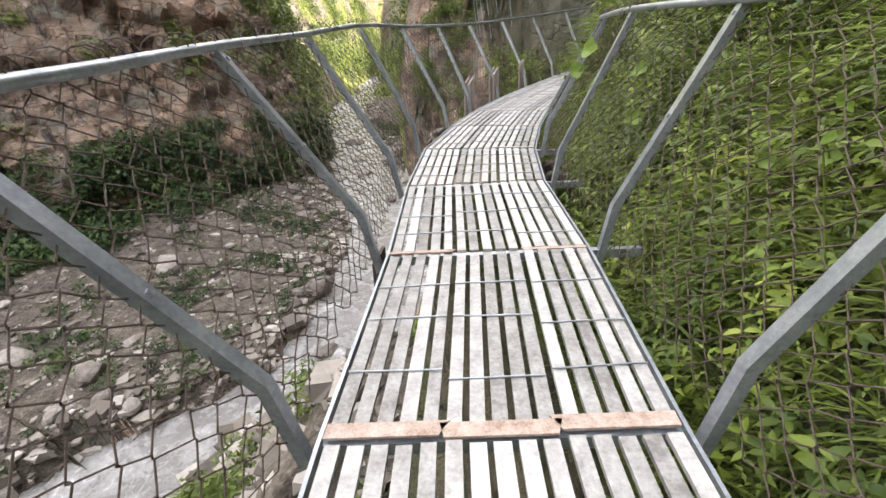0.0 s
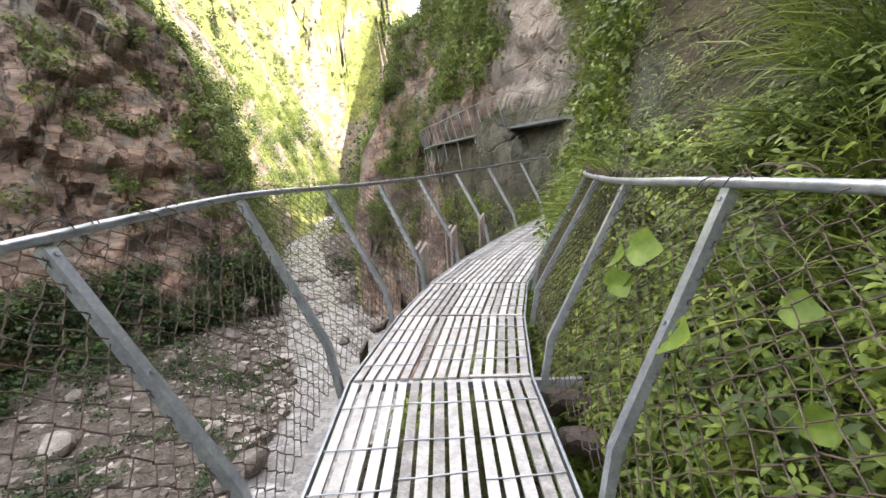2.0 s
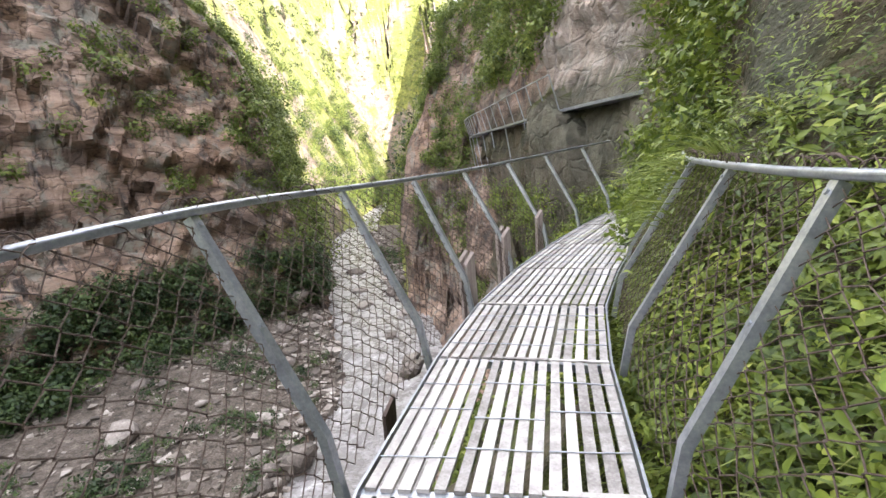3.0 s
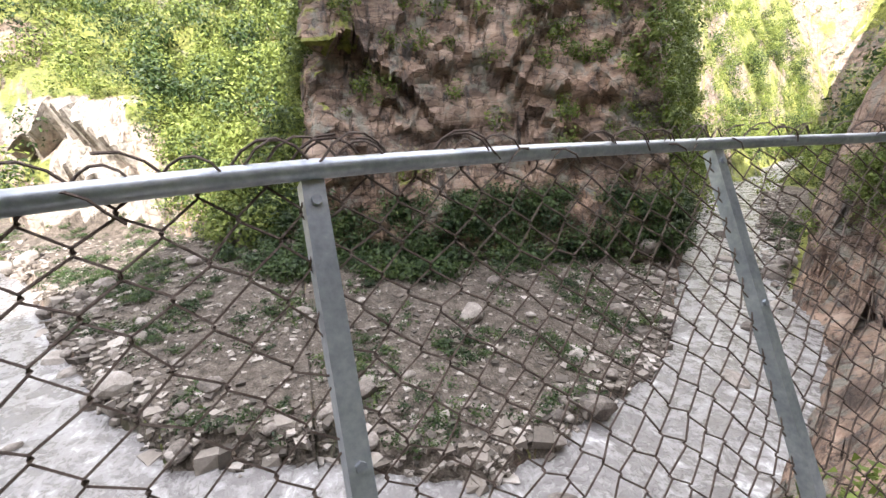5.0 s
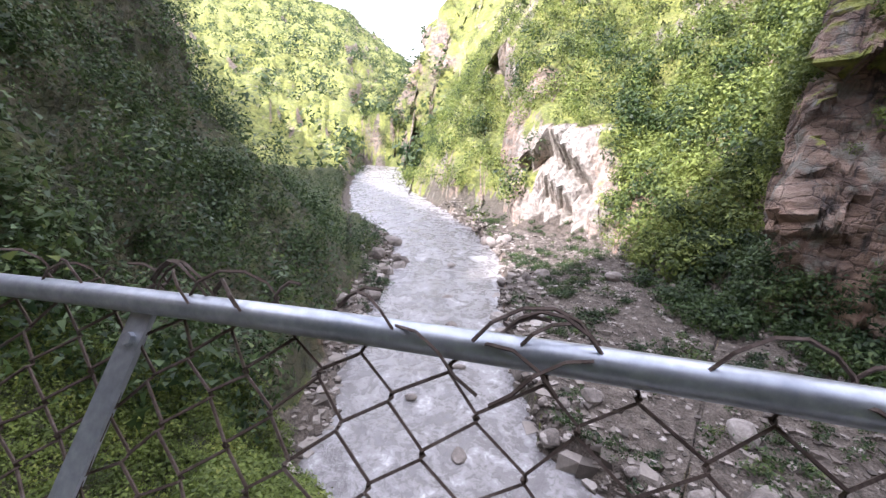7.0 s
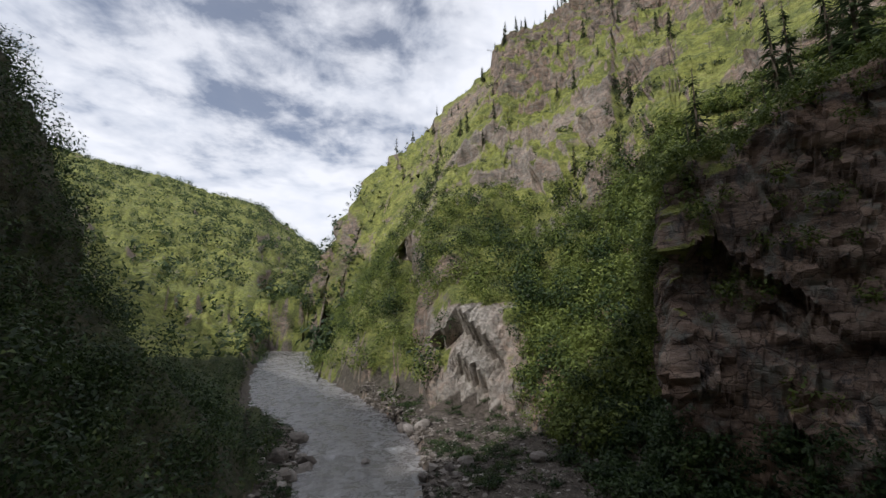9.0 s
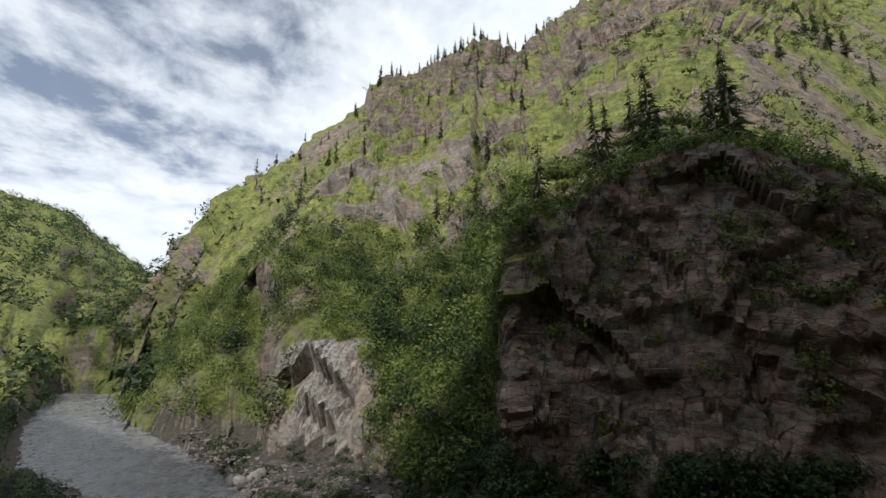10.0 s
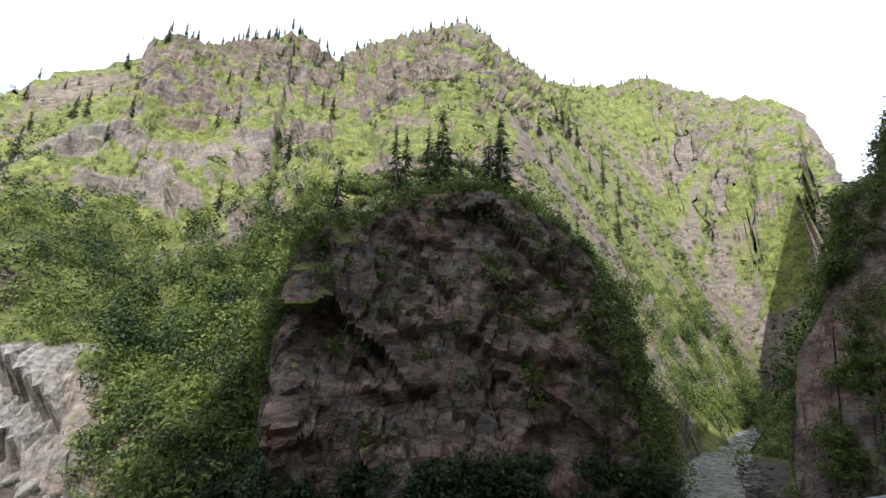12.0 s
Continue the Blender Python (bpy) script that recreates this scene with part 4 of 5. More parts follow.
open_upper = (line_distance(P3[..., 0], P3[..., 1], UPPER) > 2.2) | (GZ > 6.0) | (GZ < 0.2)
wood("gorge_wall_plants", "green plants clinging to the gorge walls", open_upper & near_side & (AZ > -25) & (AZ < 26) & (D > 6) & (D < 75) & (GZ > -9) & (GZ < 40) & (flat > 0.1) & (n_c > 0.45) & ~((AZ > 18) & (AZ < 30) & (GZ > 3.5) & (GZ < 12)) & dry, 4000, 48, 0.11, 0.7, 0.6, M_SLOPE, 18, 0.2)
wood("river_slope_plants", "low green plants on the slope below the walkway", near_side & (AZ > -168) & (AZ < -20) & (D > 1.6) & (D < 19) & (GZ > -12.4) & ((D > 7) | (n_f > 0.62)) & (sd > 2.6), 5200, 40, 0.055, 0.36, 0.26, M_SLOPE, 19, 0.3, 3)
wood("upper_gorge_woods", "yellow-green trees on the sunlit gorge wall", (AZ > -30) & (AZ < 4) & (D > 58) & (D < 420) & (GZ > -10) & (n_c > 0.40) & dry, 1900, 48, 0.31, 1.7, 1.4, M_FOREST, 20)
wood("cliff_creepers", "creepers and hanging shrubs on the cliff above the further walkway", (AZ > 0) & (AZ < 33) & (D > 10) & (D < 60) & (GZ > 6.0) & (GZ < 42) & (n_c > 0.43) & ~((AZ > 19) & (AZ < 29) & (GZ < 11)), 1500, 60, 0.11, 0.75, 1.1, M_SLOPE, 30, 0.1, 3, np.ones_like(D))
uphill = open_upper & (AZ > 8) & (AZ < 75) & (D > 5.5) & (D < 30) & (GZ > -2.5) & (GZ < 17) & ~((AZ > 19) & (AZ < 29) & (GZ > 4) & (GZ < 12))
wood("bank_herbs", "tangled green herbs covering the hillside above the walkway", uphill * np.clip(n_f * 4 - 1.0, 0.15, 1) / np.maximum(D, 6), 3400, 52, 0.06, 0.42, 0.36, M_NEAR, 28, 0.3, 3, np.ones_like(D))

# ---- weeds and grass on the slope beside the walkway ----
def leaf_blades(base, along_, up, length, width, curl=0.35, fine=False):
    """Pointed leaves with a folded middle: arrays of stalk ends, directions, lengths; returns vertices and quads."""
    m = len(base)
    side = np.cross(along_, up)
    side /= np.linalg.norm(side, axis=1)[:, None] + 1e-9
    nrm_ = np.cross(side, along_)
    prof_w = np.array([0.08, 0.86, 0.80, 0.03] if fine else [0.10, 1.0, 0.04])
    k = len(prof_w)
    t_ = np.array([0.0, 0.28, 0.6, 1.0] if fine else [0.0, 0.42, 1.0])
    mid = base[:, None] + along_[:, None] * (length[:, None] * t_)[..., None] - nrm_[:, None] * (curl * length[:, None] * t_ ** 2)[..., None]
    off = side[:, None] * (width[:, None] * prof_w * 0.5)[..., None]
    lift = nrm_[:, None] * (width[:, None] * prof_w * 0.16)[..., None]
    v = np.stack([mid - off + lift, mid, mid + off + lift], 2).reshape(m, -1, 3)
    q = []
    for i in range(k - 1):
        for j in range(2):
            q.append((i * 3 + j, i * 3 + j + 1, i * 3 + 4 + j, i * 3 + 3 + j))
    q = (np.arange(m) * (3 * k))[:, None, None] + np.array(q)[None]
    return v.reshape(-1, 3), q.reshape(-1, 4)


def blades_of(base, grow, side, length, width, bend):
    """Thin grass blades of two bent, tapering pieces."""
    t_ = np.array([0.0, 0.4, 0.75, 1.0])
    mid = base[:, None] + grow[:, None] * (length[:, None] * t_)[..., None] + np.array([0, 0, -1.0]) * (bend * length[:, None] * t_ ** 2)[..., None]
    w = width[:, None] * np.array([0.8, 1.0, 0.6, 0.05]) * 0.5
    v = np.stack([mid - side[:, None] * w[..., None], mid + side[:, None] * w[..., None]], 2).reshape(-1, 3)
    q = np.array([(i * 2, i * 2 + 1, i * 2 + 3, i * 2 + 2) for i in range(3)])
    return v, ((np.arange(len(base)) * 8)[:, None, None] + q[None]).reshape(-1, 4)


def unit(a):
    return a / (np.linalg.norm(a, axis=-1)[..., None] + 1e-9)


side_slope = (AZ > 8) & (AZ < 172) & (D > 1.5) & (D < 13) & (GZ > -1.5) & (GZ < 6) & (P3[..., 1] > -1) & (P3[..., 0] > 2.15) & (P3[..., 1] < 17)
clear_deck = np.ones_like(D, bool)
for (l0, r0, z0), (l1, r1, z1) in zip(JOINTS[:-1], JOINTS[1:]):
    cx_, cy_ = (l0[0] + r0[0] + l1[0] + r1[0]) / 4, (l0[1] + r0[1] + l1[1] + r1[1]) / 4
    clear_deck &= np.hypot(P3[..., 0] - cx_, P3[..., 1] - cy_) > 0.78


def weeds(name, label, count, seed, stem, leaf_len, leaf_w, pairs, mat, weight):
    r = np.random.default_rng(seed)
    c, d, nn = pick(weight, count, seed)
    grow = unit(nn * 0.55 + np.array([-0.22, 0, 0.75]) + r.normal(0, 0.28, c.shape))
    h = stem * r.uniform(0.5, 1.4, count)
    k = pairs * 2
    t_ = (np.arange(k) // 2 + 1.0) / pairs
    p = c[:, None] + grow[:, None] * (h[:, None] * t_)[..., None] + np.array([0, 0, -0.12]) * (h[:, None] * t_ ** 2)[..., None]
    an = r.uniform(0, 6.28, count)[:, None] + np.arange(k) * np.pi + (np.arange(k) // 2) * 1.57 + r.normal(0, 0.3, (count, k))
    a = unit(np.cross(grow, np.array([0.3, 0.9, 0.1])))
    b = np.cross(grow, a)
    out_ = unit(a[:, None] * np.cos(an)[..., None] + b[:, None] * np.sin(an)[..., None] + grow[:, None] * 0.35 + np.array([0, 0, -0.15]))
    up = np.broadcast_to(grow[:, None], out_.shape)
    ln = (leaf_len * r.uniform(0.6, 1.35, (count, k)) * (1.05 - 0.45 * t_)).ravel()
    v, q = leaf_blades(p.reshape(-1, 3), out_.reshape(-1, 3), up.reshape(-1, 3), ln, ln * leaf_w, 0.35, leaf_len > 0.08)
    return tagged(new(name, quick_mesh(name, v, q, mat, True)), label, "plants", "", "stuff")


def grass(name, label, count, blades, length, seed, weight, mat):
    r = np.random.default_rng(seed)
    c, d, nn = pick(weight, count, seed)
    c = np.repeat(c, blades, 0) + r.normal(0, 0.05, (count * blades, 3)) * np.array([1, 1, 0.3])
    g = unit(np.repeat(nn, blades, 0) * 0.7 + np.array([-0.25, 0, 0.7]) + r.normal(0, 0.38, c.shape))
    ln = length * r.uniform(0.45, 1.3, len(c))
    ref = unit(r.normal(size=c.shape))
    v, q = blades_of(c, g, unit(np.cross(g, ref)), ln, 0.013 * r.uniform(0.6, 1.5, len(c)), 0.55)
    return tagged(new(name, quick_mesh(name, v, q, mat, True)), label, "grass", "", "stuff")


W_SIDE = side_slope * clear_deck / np.maximum(D, 1.5) ** 1.2
W_NEARBY = W_SIDE * (P3[..., 0] < 4.6)
weeds("weeds", "bright green leafy weeds on the slope beside the walkway", 5000, 31, 0.38, 0.062, 0.42, 5, M_NEAR, W_SIDE)
weeds("broad_weeds", "tall broad-leaved weeds leaning over the inner railing", 1900, 32, 0.46, 0.11, 0.48, 5, M_NEAR, W_NEARBY * (n_f > 0.42))
weeds("small_herbs", "dense low herbs covering the soil beside the walkway", 3200, 33, 0.14, 0.05, 0.6, 3, M_NEAR, W_NEARBY)
grass("wild_grass", "long drooping grass on the slope beside the walkway", 2600, 10, 0.55, 34, W_SIDE * (n_c > 0.4), M_GRASS)
grass("dry_grass_fringe", "dry grass stems among the weeds", 700, 6, 0.55, 35, W_NEARBY, M_GRASS)
hang = open_upper & (AZ > 4) & (AZ < 40) & (D > 9) & (D < 40) & (GZ > 1) & (GZ < 22) & ~((AZ > 18) & (AZ < 30) & (GZ > 3.5) & (GZ < 12))
grass("hanging_grass", "grass tufts hanging from the cliff above the walkway", 2600, 10, 0.9, 36, hang * (n_c > 0.40) / np.maximum(D, 8), M_GRASS)
grass("tall_arching_grass", "tall arching grass clumps high on the bank", 420, 16, 1.0, 37, side_slope * clear_deck * (GZ > 0.6) * (n_f > 0.5) / np.maximum(D, 1.5), M_GRASS)


def heart_leaf(size, hole=False):
    """A broad heart-shaped leaf with lobes, veins pressed in and a slight cup."""
    n = 28
    rim = []
    for i in range(n):
        a = 2 * math.pi * i / n
        rr = 0.55 + 0.16 * math.cos(a) + 0.10 * abs(math.sin(a * 1.5)) - 0.22 * math.exp(-((a - math.pi) / 0.35) ** 2) + 0.30 * math.exp(-(min(a, 2 * math.pi - a) / 0.28) ** 2) + 0.12 * math.exp(-((min(a, 2 * math.pi - a) - 1.15) / 0.25) ** 2)
        rim.append((rr * math.cos(a), rr * math.sin(a)))
    v, f = [(-0.25, 0, 0)], []
    for ring, s in enumerate((0.4, 0.75, 1.0)):
        for i, (x, y) in enumerate(rim):
            vein = 0.02 * math.cos(i * math.pi * 2 / 4)
            v.append(((x + 0.25) * s - 0.25, y * s, 0.10 * s * s * (y * y) * 4 - 0.12 * s * s * max(x, 0) + vein * s))
    for i in range(n):
        j = (i + 1) % n
        if not (hole and i in (5, 6)):
            f.append((0, 1 + i, 1 + j))
        for ring in (0, 1):
            if hole and ring == 0 and i in (5, 6, 7):
                continue
            o = 1 + ring * n
            f.append((o + i, o + n + i, o + n + j, o + j))
    return mesh_of("leaf", [(a * size, b * size, c * size) for a, b, c in v], f, M_BIGLEAF, True)


M_BIGLEAF = leaf_material("vine_leaf", (0.08, 0.14, 0.022), (0.16, 0.23, 0.036), 0.45, (0.23, 0.28, 0.055), 14.0)


def vine_plant(root, leaves, label):
    """A climbing stem with a few large leaves on stalks: (place, size, hole)."""
    th = tagged(new("vine_plant"), label, "plant", "large leaves on the inner railing")
    pts = [Vector(root)] + [Vector(p) for p, s, h in leaves]
    v, q = tube(smooth_path([tuple(p + Vector((0.02, 0.0, -0.06 if i else 0))) for i, p in enumerate(pts)], 6), 0.004, 5)
    part("stem", quick_mesh("stem", v, q, M_NEAR, True), th, "thin green stem")
    for i, (p, s, h) in enumerate(leaves):
        ob = part("leaf", heart_leaf(s, h), th, "large lobed leaf with a hole" if h else "large heart-shaped leaf")
        ob.matrix_world = Matrix.Translation(p) @ Euler((radians(50 + 14 * (i % 3)), radians(-25 + 20 * (i % 2)), radians(-100 + 35 * i))).to_matrix().to_4x4()
    return th


# ---- boulders and stones of the river bank ----
def boulder_mesh(seed, mat, rough=0.28):
    bm = bmesh.new()
    bmesh.ops.create_icosphere(bm, subdivisions=2, radius=1.0)
    r = np.random.default_rng(seed)
    planes = unit(r.normal(size=(11, 3)))
    cut_ = r.uniform(0.62, 0.95, 11)
    for v in bm.verts:
        p = np.array(v.co)
        for n_, c_ in zip(planes, cut_):
            over = p @ n_ - c_
            if over > 0:
                p = p - n_ * over * 0.92
        p = p * (1 + rough * (float(fbm(p * 1.6 + seed * 3.1, 4)) - 0.5))
        v.co = p * np.array([1.0, 0.8, 0.62])
    return bm_mesh("boulder", bm, mat, False)


BOULDERS = [boulder_mesh(k, M_STONE) for k in range(6)]
br = np.random.default_rng(51)
edge_w = bank * (sd > 0.1) * (sd < 5.0) * (D < 60) * 1.0 + bank * (D < 60) * 0.12
bc, bd, bn = pick(edge_w * (D > 10), 150, 52)
for k in range(150):
    s_ = float(np.clip(br.lognormal(-0.75, 0.55), 0.22, 1.5))
    ob = new("boulder", BOULDERS[k % 6])
    ob.matrix_world = Matrix.LocRotScale(Vector(bc[k]) + Vector((0, 0, 0.25 * s_)), Euler((br.normal(0, 0.3), br.normal(0, 0.3), br.uniform(0, 6.3))), (s_, s_, s_))
    tagged(ob, "pale grey-brown angular boulder lying on the gravel bank", "boulder", "boulders on the river bank")
wr = [(-16, 4.5, 0.5), (-20, 1, 0.35), (-9.5, 11, 0.7), (-12, 9, 0.4), (-30, 1.5, 0.6), (-36, 0, 0.5), (-5, 19, 0.6), (-2.8, 33, 0.8), (-8, 50, 1.0), (-9.5, 56, 0.9), (-4, 41, 0.7), (-12, 66, 1.2), (-3.4, 46.5, 0.8), (-46, -1.5, 0.7), (-24, 3.2, 0.4)]
for k, (x, y, s_) in enumerate(wr):
    ob = new("boulder", BOULDERS[(k * 5 + 1) % 6])
    ob.matrix_world = Matrix.LocRotScale((x, y, WATER_Z + 0.1 * s_), Euler((0, 0, k * 1.7)), (s_ * 1.3, s_, s_ * 0.8))
    tagged(ob, "dark wet boulder standing out of the river", "boulder", "boulders in the river")


def stones(name, label, weight, count, seed, size):
    """Many small angular stones in one mesh."""
    r = np.random.default_rng(seed)
    c, d, nn = pick(weight, count, seed)
    cube = np.array([(-1, -1, -1), (1, -1, -1), (1, 1, -1), (-1, 1, -1), (-1, -1, 1), (1, -1, 1), (1, 1, 1), (-1, 1, 1)], float)
    q = np.array([(0, 3, 2, 1), (4, 5, 6, 7), (0, 1, 5, 4), (1, 2, 6, 5), (2, 3, 7, 6), (3, 0, 4, 7)])
    s_ = size * np.clip(r.lognormal(-0.2, 0.55, count), 0.3, 3.2)
    v = cube[None] * r.uniform(0.55, 1.0, (count, 8, 1)) * np.stack([s_, s_ * r.uniform(0.6, 1, count), s_ * r.uniform(0.35, 0.75, count)], 1)[:, None] + r.normal(0, 0.14, (count, 8, 3)) * s_[:, None, None]
    a = r.uniform(0, 6.28, count)
    rot = np.zeros((count, 3, 3))
    rot[:, 0, 0], rot[:, 0, 1], rot[:, 1, 0], rot[:, 1, 1], rot[:, 2, 2] = np.cos(a), -np.sin(a), np.sin(a), np.cos(a), 1
    v = np.einsum("nij,nkj->nki", rot, v) + c[:, None]
    return tagged(new(name, quick_mesh(name, v.reshape(-1, 3), ((np.arange(count) * 8)[:, None, None] + q[None]).reshape(-1, 4), M_PEBBLE)), label, "stones", "", "stuff")


def pebble_material():
    m, nt, b = material("pebble", 0.85)
    g = nt.nodes.new("ShaderNodeNewGeometry")
    n = noise_(nt, coords(nt), 5.0, 5, 0.65)
    f_ = math_(nt, "ADD", math_(nt, "MULTIPLY", g.outputs["Random Per Island"], 0.7), math_(nt, "MULTIPLY", n, 0.4))
    nt.links.new(ramp(nt, f_, [(0.15, (0.05, 0.044, 0.038)), (0.5, (0.15, 0.128, 0.108)), (0.8, (0.29, 0.26, 0.23)), (1.0, (0.46, 0.43, 0.40))]), b.inputs["Base Color"])
    bump(nt, b, n, 0.4, 0.03)
    return m


M_PEBBLE = pebble_material()
stones("shore_stones", "loose angular stones along the water's edge", bank * (sd > -0.3) * np.clip(4.5 - sd, 0, 4) * (D < 90) * (D > 7), 8500, 61, 0.17)
stones("bank_gravel", "coarse gravel and rubble scattered over the bank", bank * (D < 60) * np.clip(n_f * 3 - 1.0, 0.15, 1), 10500, 62, 0.12)
stones("scree_rubble", "angular brown scree below the walkway", scree * (D > 0.9) * (AZ < -60), 2600, 64, 0.085)
stones("near_shore_rubble", "brown rocks and rubble on the strip below the walkway slope", shore * (D < 60), 2600, 63, 0.2)


# ---- conifers ----
def fir_tree(height, seed, lean=0.0):
    r = np.random.default_rng(seed)
    th = tagged(new("conifer"), "dark green conifer with a ragged tapering crown", "tree", "conifers on the mountain")
    pts = [(lean * height * (t_ ** 2), 0, t_ * height) for t_ in np.linspace(0, 1, 8)]
    part("trunk", quick_mesh("trunk", *tube(pts, np.linspace(0.02, 0.003, 8) * height, 6), M_BARK, True), th, "bare grey trunk")
    n = 40
    base, along_, ln = [], [], []
    for i in range(n):
        t_ = 0.18 + 0.8 * (i / n) + r.normal(0, 0.01)
        reach = height * (0.17 * (1 - t_) ** 0.8 + 0.02) * r.uniform(0.3, 1.25)
        for k in range(r.integers(4, 7)):
            a = r.uniform(0, 6.28)
            base.append((lean * height * t_ * t_, 0, t_ * height)), along_.append((math.cos(a), math.sin(a), r.uniform(-0.35, 0.1))), ln.append(reach)
    v, q = leaf_blades(np.array(base), unit(np.array(along_)), np.broadcast_to((0.0, 0.0, 1.0), (len(base), 3)), np.array(ln), np.array(ln) * 0.20 + 0.004 * height, 0.22)
    part("crown", quick_mesh("crown", v, q, M_FIR), th, "dense drooping needle branches")
    return th


FIRS = [fir_tree(12.0, 70, 0.0), fir_tree(9.5, 71, 0.03), fir_tree(11.0, 72, -0.03)]
fr_ = np.random.default_rng(77)
elev = np.arctan2(GZ - 1.9, D)


def ridge_point(a, back=0):
    i = int(np.argmin(np.abs(az - a)))
    rng_ = (D[i] > 120) & (D[i] < 650)
    j = int(np.argmax(np.where(rng_, elev[i], -9)))
    return P3[i, max(j - back, 0)]


spots = [(ridge_point(a, b), s_) for a, b, s_ in
         [(-96, 0, 0.6), (-94, 0, 0.7), (-91, 1, 0.8), (-89.5, 0, 0.7), (-84, 0, 0.8), (-83.2, 1, 0.9), (-80, 0, 0.8), (-78, 0, 1.0), (-77.3, 1, 0.9), (-75, 0, 0.9), (-73.6, 0, 1.0), (-72.4, 1, 1.0), (-71, 0, 1.1), (-70.2, 2, 1.0), (-69.2, 0, 1.1), (-68.3, 1, 1.0), (-67.5, 0, 1.0), (-66.4, 1, 1.1), (-65.3, 0, 0.9), (-64.4, 1, 1.0), (-63, 0, 0.9), (-61.8, 0, 1.0), (-60.5, 1, 0.8), (-58, 0, 0.8), (-56, 0, 0.8),
          (-51.5, 0, 0.8), (-50, 0, 0.9), (-48.6, 0, 1.0), (-47.4, 1, 1.0), (-46.3, 0, 1.1), (-45.3, 0, 1.0), (-44.3, 1, 1.1), (-43.2, 0, 1.1), (-42, 0, 1.2), (-41, 1, 1.0), (-40, 0, 1.2), (-39, 0, 1.1), (-38, 1, 1.1), (-37, 0, 1.0), (-36.2, 0, 1.2), (-35.4, 0, 0.9), (-34, 0, 1.0), (-32.6, 0, 1.1), (-31, 0, 1.2), (-29.5, 0, 1.1), (-28.2, 0, 1.3), (-26.5, 0, 1.2), (-24, 0, 1.2), (-21.5, 0, 1.1), (-17, 0, 1.2), (-15, 0, 1.1), (-105.5, 0, 1.0), (-106.3, 2, 1.0)]]


def plateau(a, d):
    i = int(np.argmin(np.abs(az - a)))
    j = int(np.argmin(np.abs(D[i] - d)))
    return P3[i, j]


spots += [(plateau(a, d), s_ * (1.1 if d < 80 else 1.0)) for a, d, s_ in [(-58.5, 62, 0.9), (-57.5, 66, 1.0), (-51, 60, 0.9), (-49.8, 63, 1.1), (-48.6, 66, 1.0), (-45.2, 64, 1.25), (-44, 68, 1.4), (-43.2, 62, 1.2), (-42.2, 66, 1.1), (-40.5, 70, 1.0), (-37, 66, 1.3), (-36.2, 63, 1.35), (-35.4, 68, 1.45), (-34.6, 64, 1.3), (-33.8, 67, 1.2), (-27, 66, 0.9), (-24.5, 70, 0.8),
                                               (-27, 190, 1.2), (-26, 195, 1.2), (-24.5, 188, 1.3), (-23.5, 196, 1.3), (-22.5, 190, 1.2), (-21, 198, 1.2), (-19, 200, 1.2), (-17.5, 205, 1.2), (-72, 110, 0.8), (-66, 95, 0.9), (-64.5, 105, 1.0)]]
spots += [(ridge_point(-84 + 70 * (i + fr_.uniform(0, 0.7)) / 70, int(fr_.integers(0, 6))), fr_.uniform(0.6, 1.35)) for i in range(70)]
spots += [(plateau(fr_.uniform(-92, -14), fr_.uniform(120, 270)), fr_.uniform(0.5, 1.2)) for i in range(55)]
for k, (p, s_) in enumerate(spots):
    s_ = 1.0 if k < 3 else s_ * fr_.uniform(0.75, 1.2)
    m = Matrix.LocRotScale(Vector(p) - Vector((0, 0, 0.4)), Euler((0, 0, fr_.uniform(0, 6.3))), (s_, s_, s_))
    if k < 3:
        FIRS[k].matrix_world = m
    else:
        copy_thing(FIRS[k % 3], m)


# ---- upper walkway on the cliff ----
def upper_walkway():
    th = tagged(new("upper_walkway"), "further cliff walkway with grey railing on slanting props", "walkway", "", "structure")
    line = np.array([(7.2, 16.2, 2.85), (6.7, 20.0, 3.0), (6.1, 25.3, 3.15), (5.4, 32.0, 3.3), (4.8, 36.0, 3.36), (4.6, 39.6, 3.4)])
    pts = smooth_path(line, 4)
    for k in range(len(pts) - 1):
        a, b = pts[k], pts[k + 1]
        v, f = box_between((a[0] - 0.6, a[1]), (a[0] + 0.8, a[1]), (b[0] - 0.6, b[1] - 0.01), (b[0] + 0.8, b[1] - 0.01), a[2], b[2], 0.09)
        part("deck_panel", mesh_of("deck_panel", v, f, M_STEEL), th)
    rail = pts + np.array([-0.95, 0, 1.2])
    first = 5
    part("handrail", quick_mesh("handrail", *tube(rail[first:], 0.025, 8), M_STEEL, True), th)
    edge_ = pts + np.array([-0.62, 0, 0])
    for k in range(5, len(pts), 1):
        p = part("post", quick_mesh("post", *tube([edge_[k], rail[k]], 0.025, 6), M_STEEL), th)
        if k % 2 == 0:
            foot = edge_[k] + np.array([0.35, 0.1, -2.6])
            part("prop", quick_mesh("prop", *tube([edge_[k] - (0, 0, 0.05), foot], 0.035, 6), M_STEEL), th, "slanting steel prop")
    pieces = []
    for k in range(first, len(pts) - 1):
        n = 10
        for i in range(n):
            a0, a1 = edge_[k] + (edge_[k + 1] - edge_[k]) * i / n, rail[k] + (rail[k + 1] - rail[k]) * ((i + 4) % n) / n
            b0 = edge_[k] + (edge_[k + 1] - edge_[k]) * ((i + 4) % n) / n
            pieces.append(tube([a0, a1], 0.003, 3))
            pieces.append(tube([b0, rail[k] + (rail[k + 1] - rail[k]) * i / n], 0.003, 3))
    part("wire_mesh", quick_mesh("wire_mesh", *joined(pieces), M_WIRE), th, "rusted wire mesh")


upper_walkway()


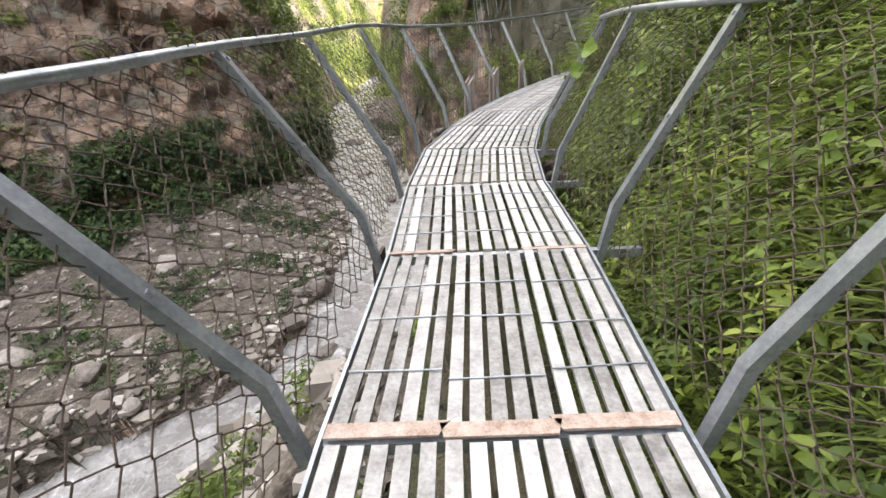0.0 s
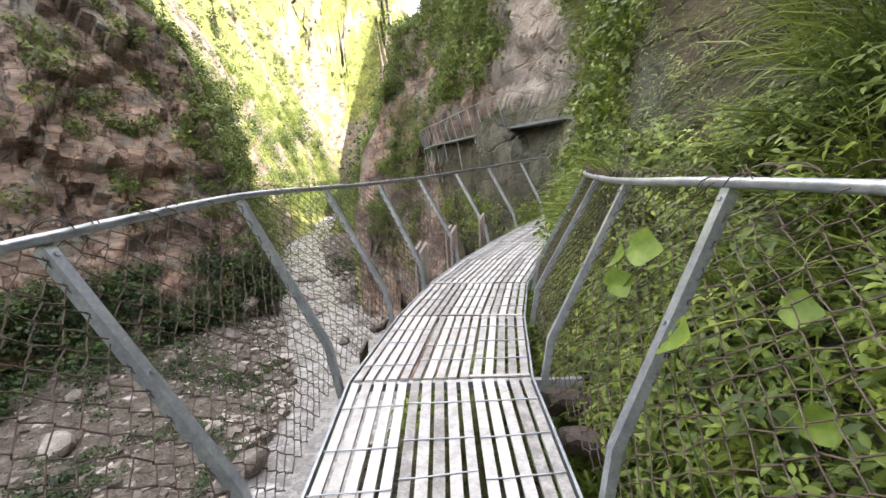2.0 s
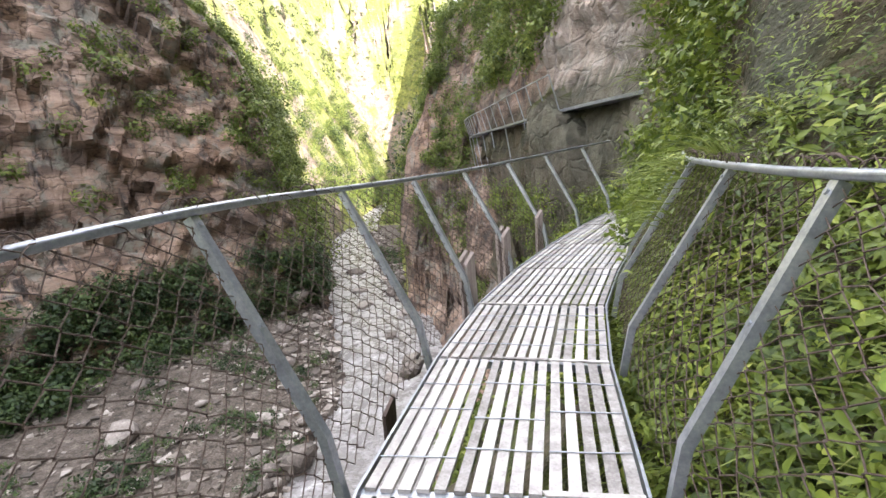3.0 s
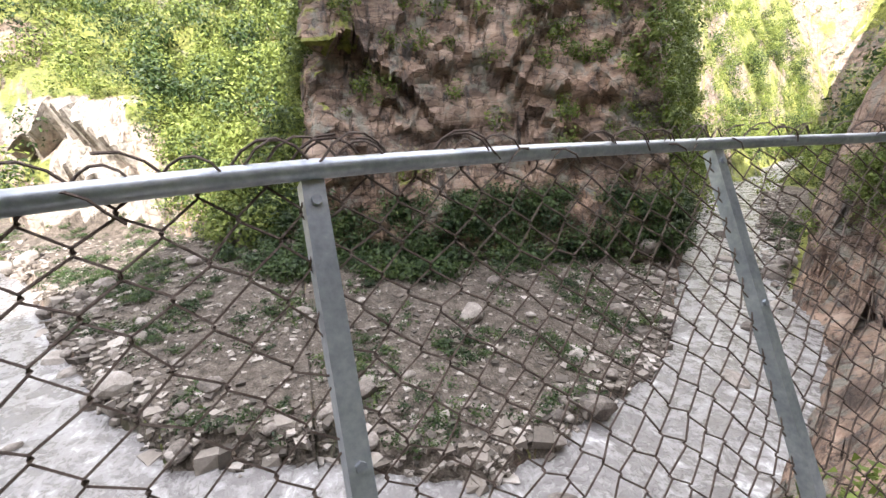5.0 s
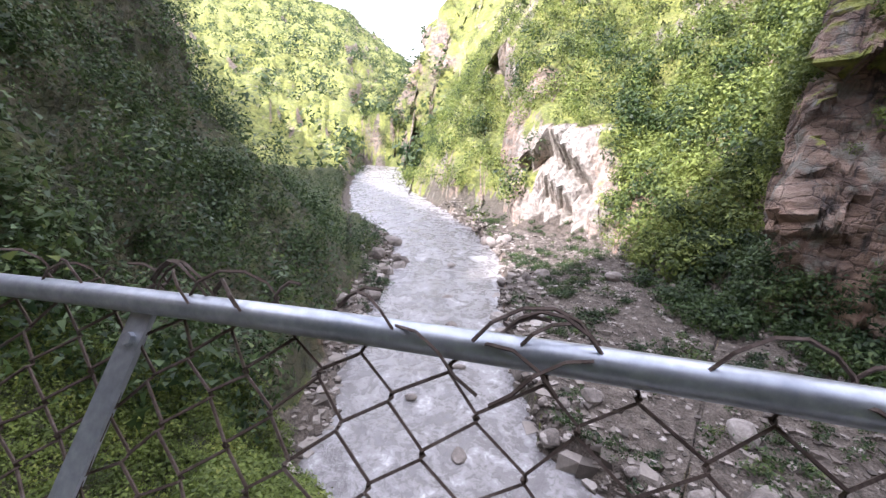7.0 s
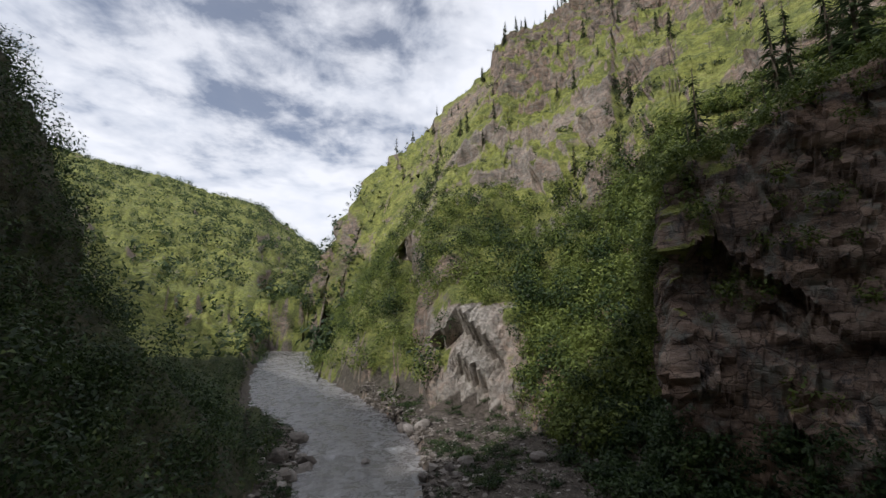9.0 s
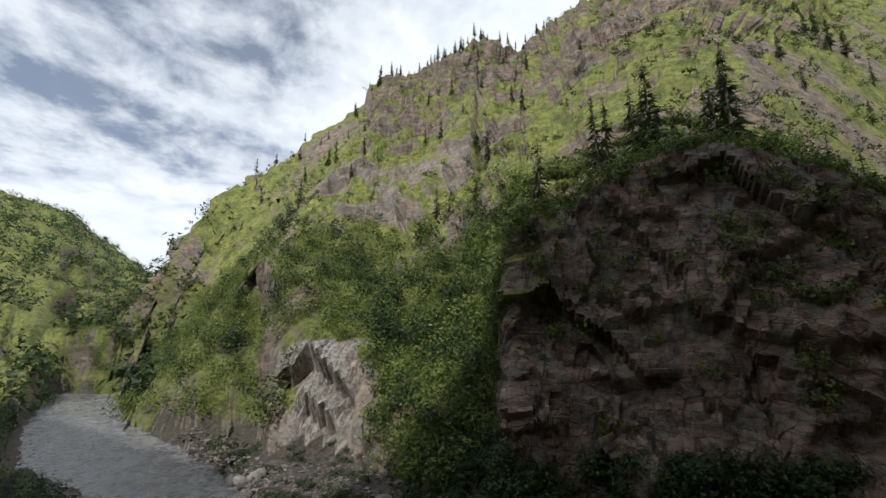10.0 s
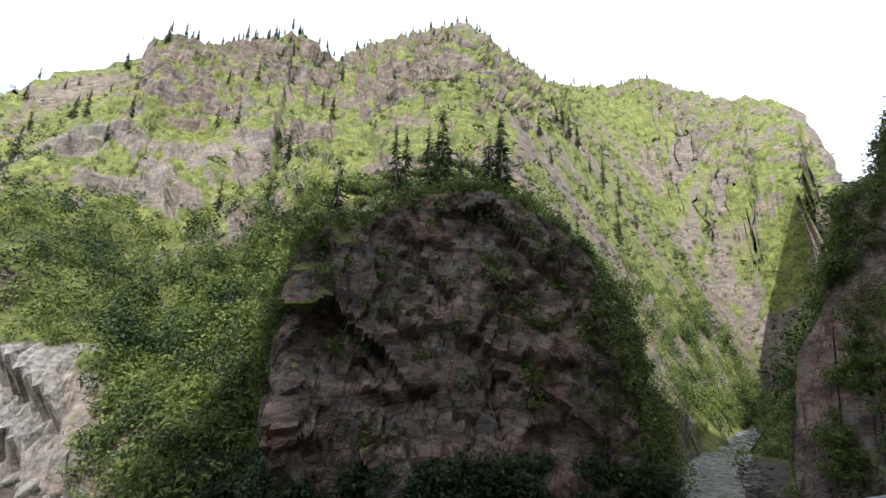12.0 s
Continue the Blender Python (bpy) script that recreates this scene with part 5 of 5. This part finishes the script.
# ---- wooden stakes and a stone at the walkway's edge, vine leaves ----
def stake(x, y, z, h, lean):
    bm = bmesh.new()
    bmesh.ops.create_cube(bm, size=1.0)
    bmesh.ops.subdivide_edges(bm, edges=bm.edges[:], cuts=2, use_grid_fill=True)
    for v in bm.verts:
        n_ = float(fbm(np.array(v.co) * 3 + x * 5, 3)) - 0.5
        v.co = Vector((v.co.x * 0.10 + n_ * 0.03, v.co.y * 0.08 + n_ * 0.02, v.co.z * h + (0.06 * v.co.x / 0.5 if v.co.z > 0.4 else 0)))
    ob = new("wooden_stake", bm_mesh("wooden_stake", bm, M_WOOD))
    ob.matrix_world = pose(x, y, z + h / 2 - 0.25, lean, -lean * 0.6, 20)
    return tagged(ob, "weathered grey wooden stake beside a railing post", "stake", "stakes along the deck edge")


for x, y, z in ((1.86, 9.85, 0.0), (1.80, 9.98, 0.0), (2.42, 11.02, 0.05), (2.36, 11.15, 0.05), (3.12, 12.2, 0.1)):
    stake(x, y, z, 0.75, 4)
DARK_STONE = boulder_mesh(14, M_DARKROCK, 0.5)
for x, y, z, s_ in ((1.28, 8.62, -0.1, 0.13), (1.25, 8.9, -0.15, 0.1), (2.62, 6.6, -0.25, 0.2), (2.7, 7.15, -0.3, 0.24)):
    ob = new("stone", DARK_STONE if z < -0.2 else BOULDERS[3])
    ob.matrix_world = Matrix.LocRotScale((x, y, z), Euler((0.3, 0.2, x * 3)), (s_, s_ * 1.2, s_ * 0.8))
    tagged(ob, "earthy stone wedged beside the deck edge", "stone", "stones at the deck edge")

vine_plant((2.75, 6.4, 0.0), [((2.64, 6.30, 0.97), 0.12, False), ((2.62, 6.05, 1.08), 0.12, False), ((2.55, 6.12, 0.90), 0.10, False)], "climbing vine with three large pale green leaves")
vine_plant((2.72, 5.6, 0.0), [((2.55, 5.68, 0.80), 0.12, True), ((2.85, 5.5, 0.95), 0.09, False), ((2.8, 5.35, 0.62), 0.09, False)], "climbing vine with a large holed yellow-green leaf")
vine_plant((2.85, 3.3, 0.0), [((2.75, 3.55, 0.85), 0.06, False), ((2.82, 3.6, 0.78), 0.055, False), ((2.7, 3.75, 0.72), 0.05, False), ((2.9, 3.7, 0.95), 0.06, False)], "young vine with small round leaves")
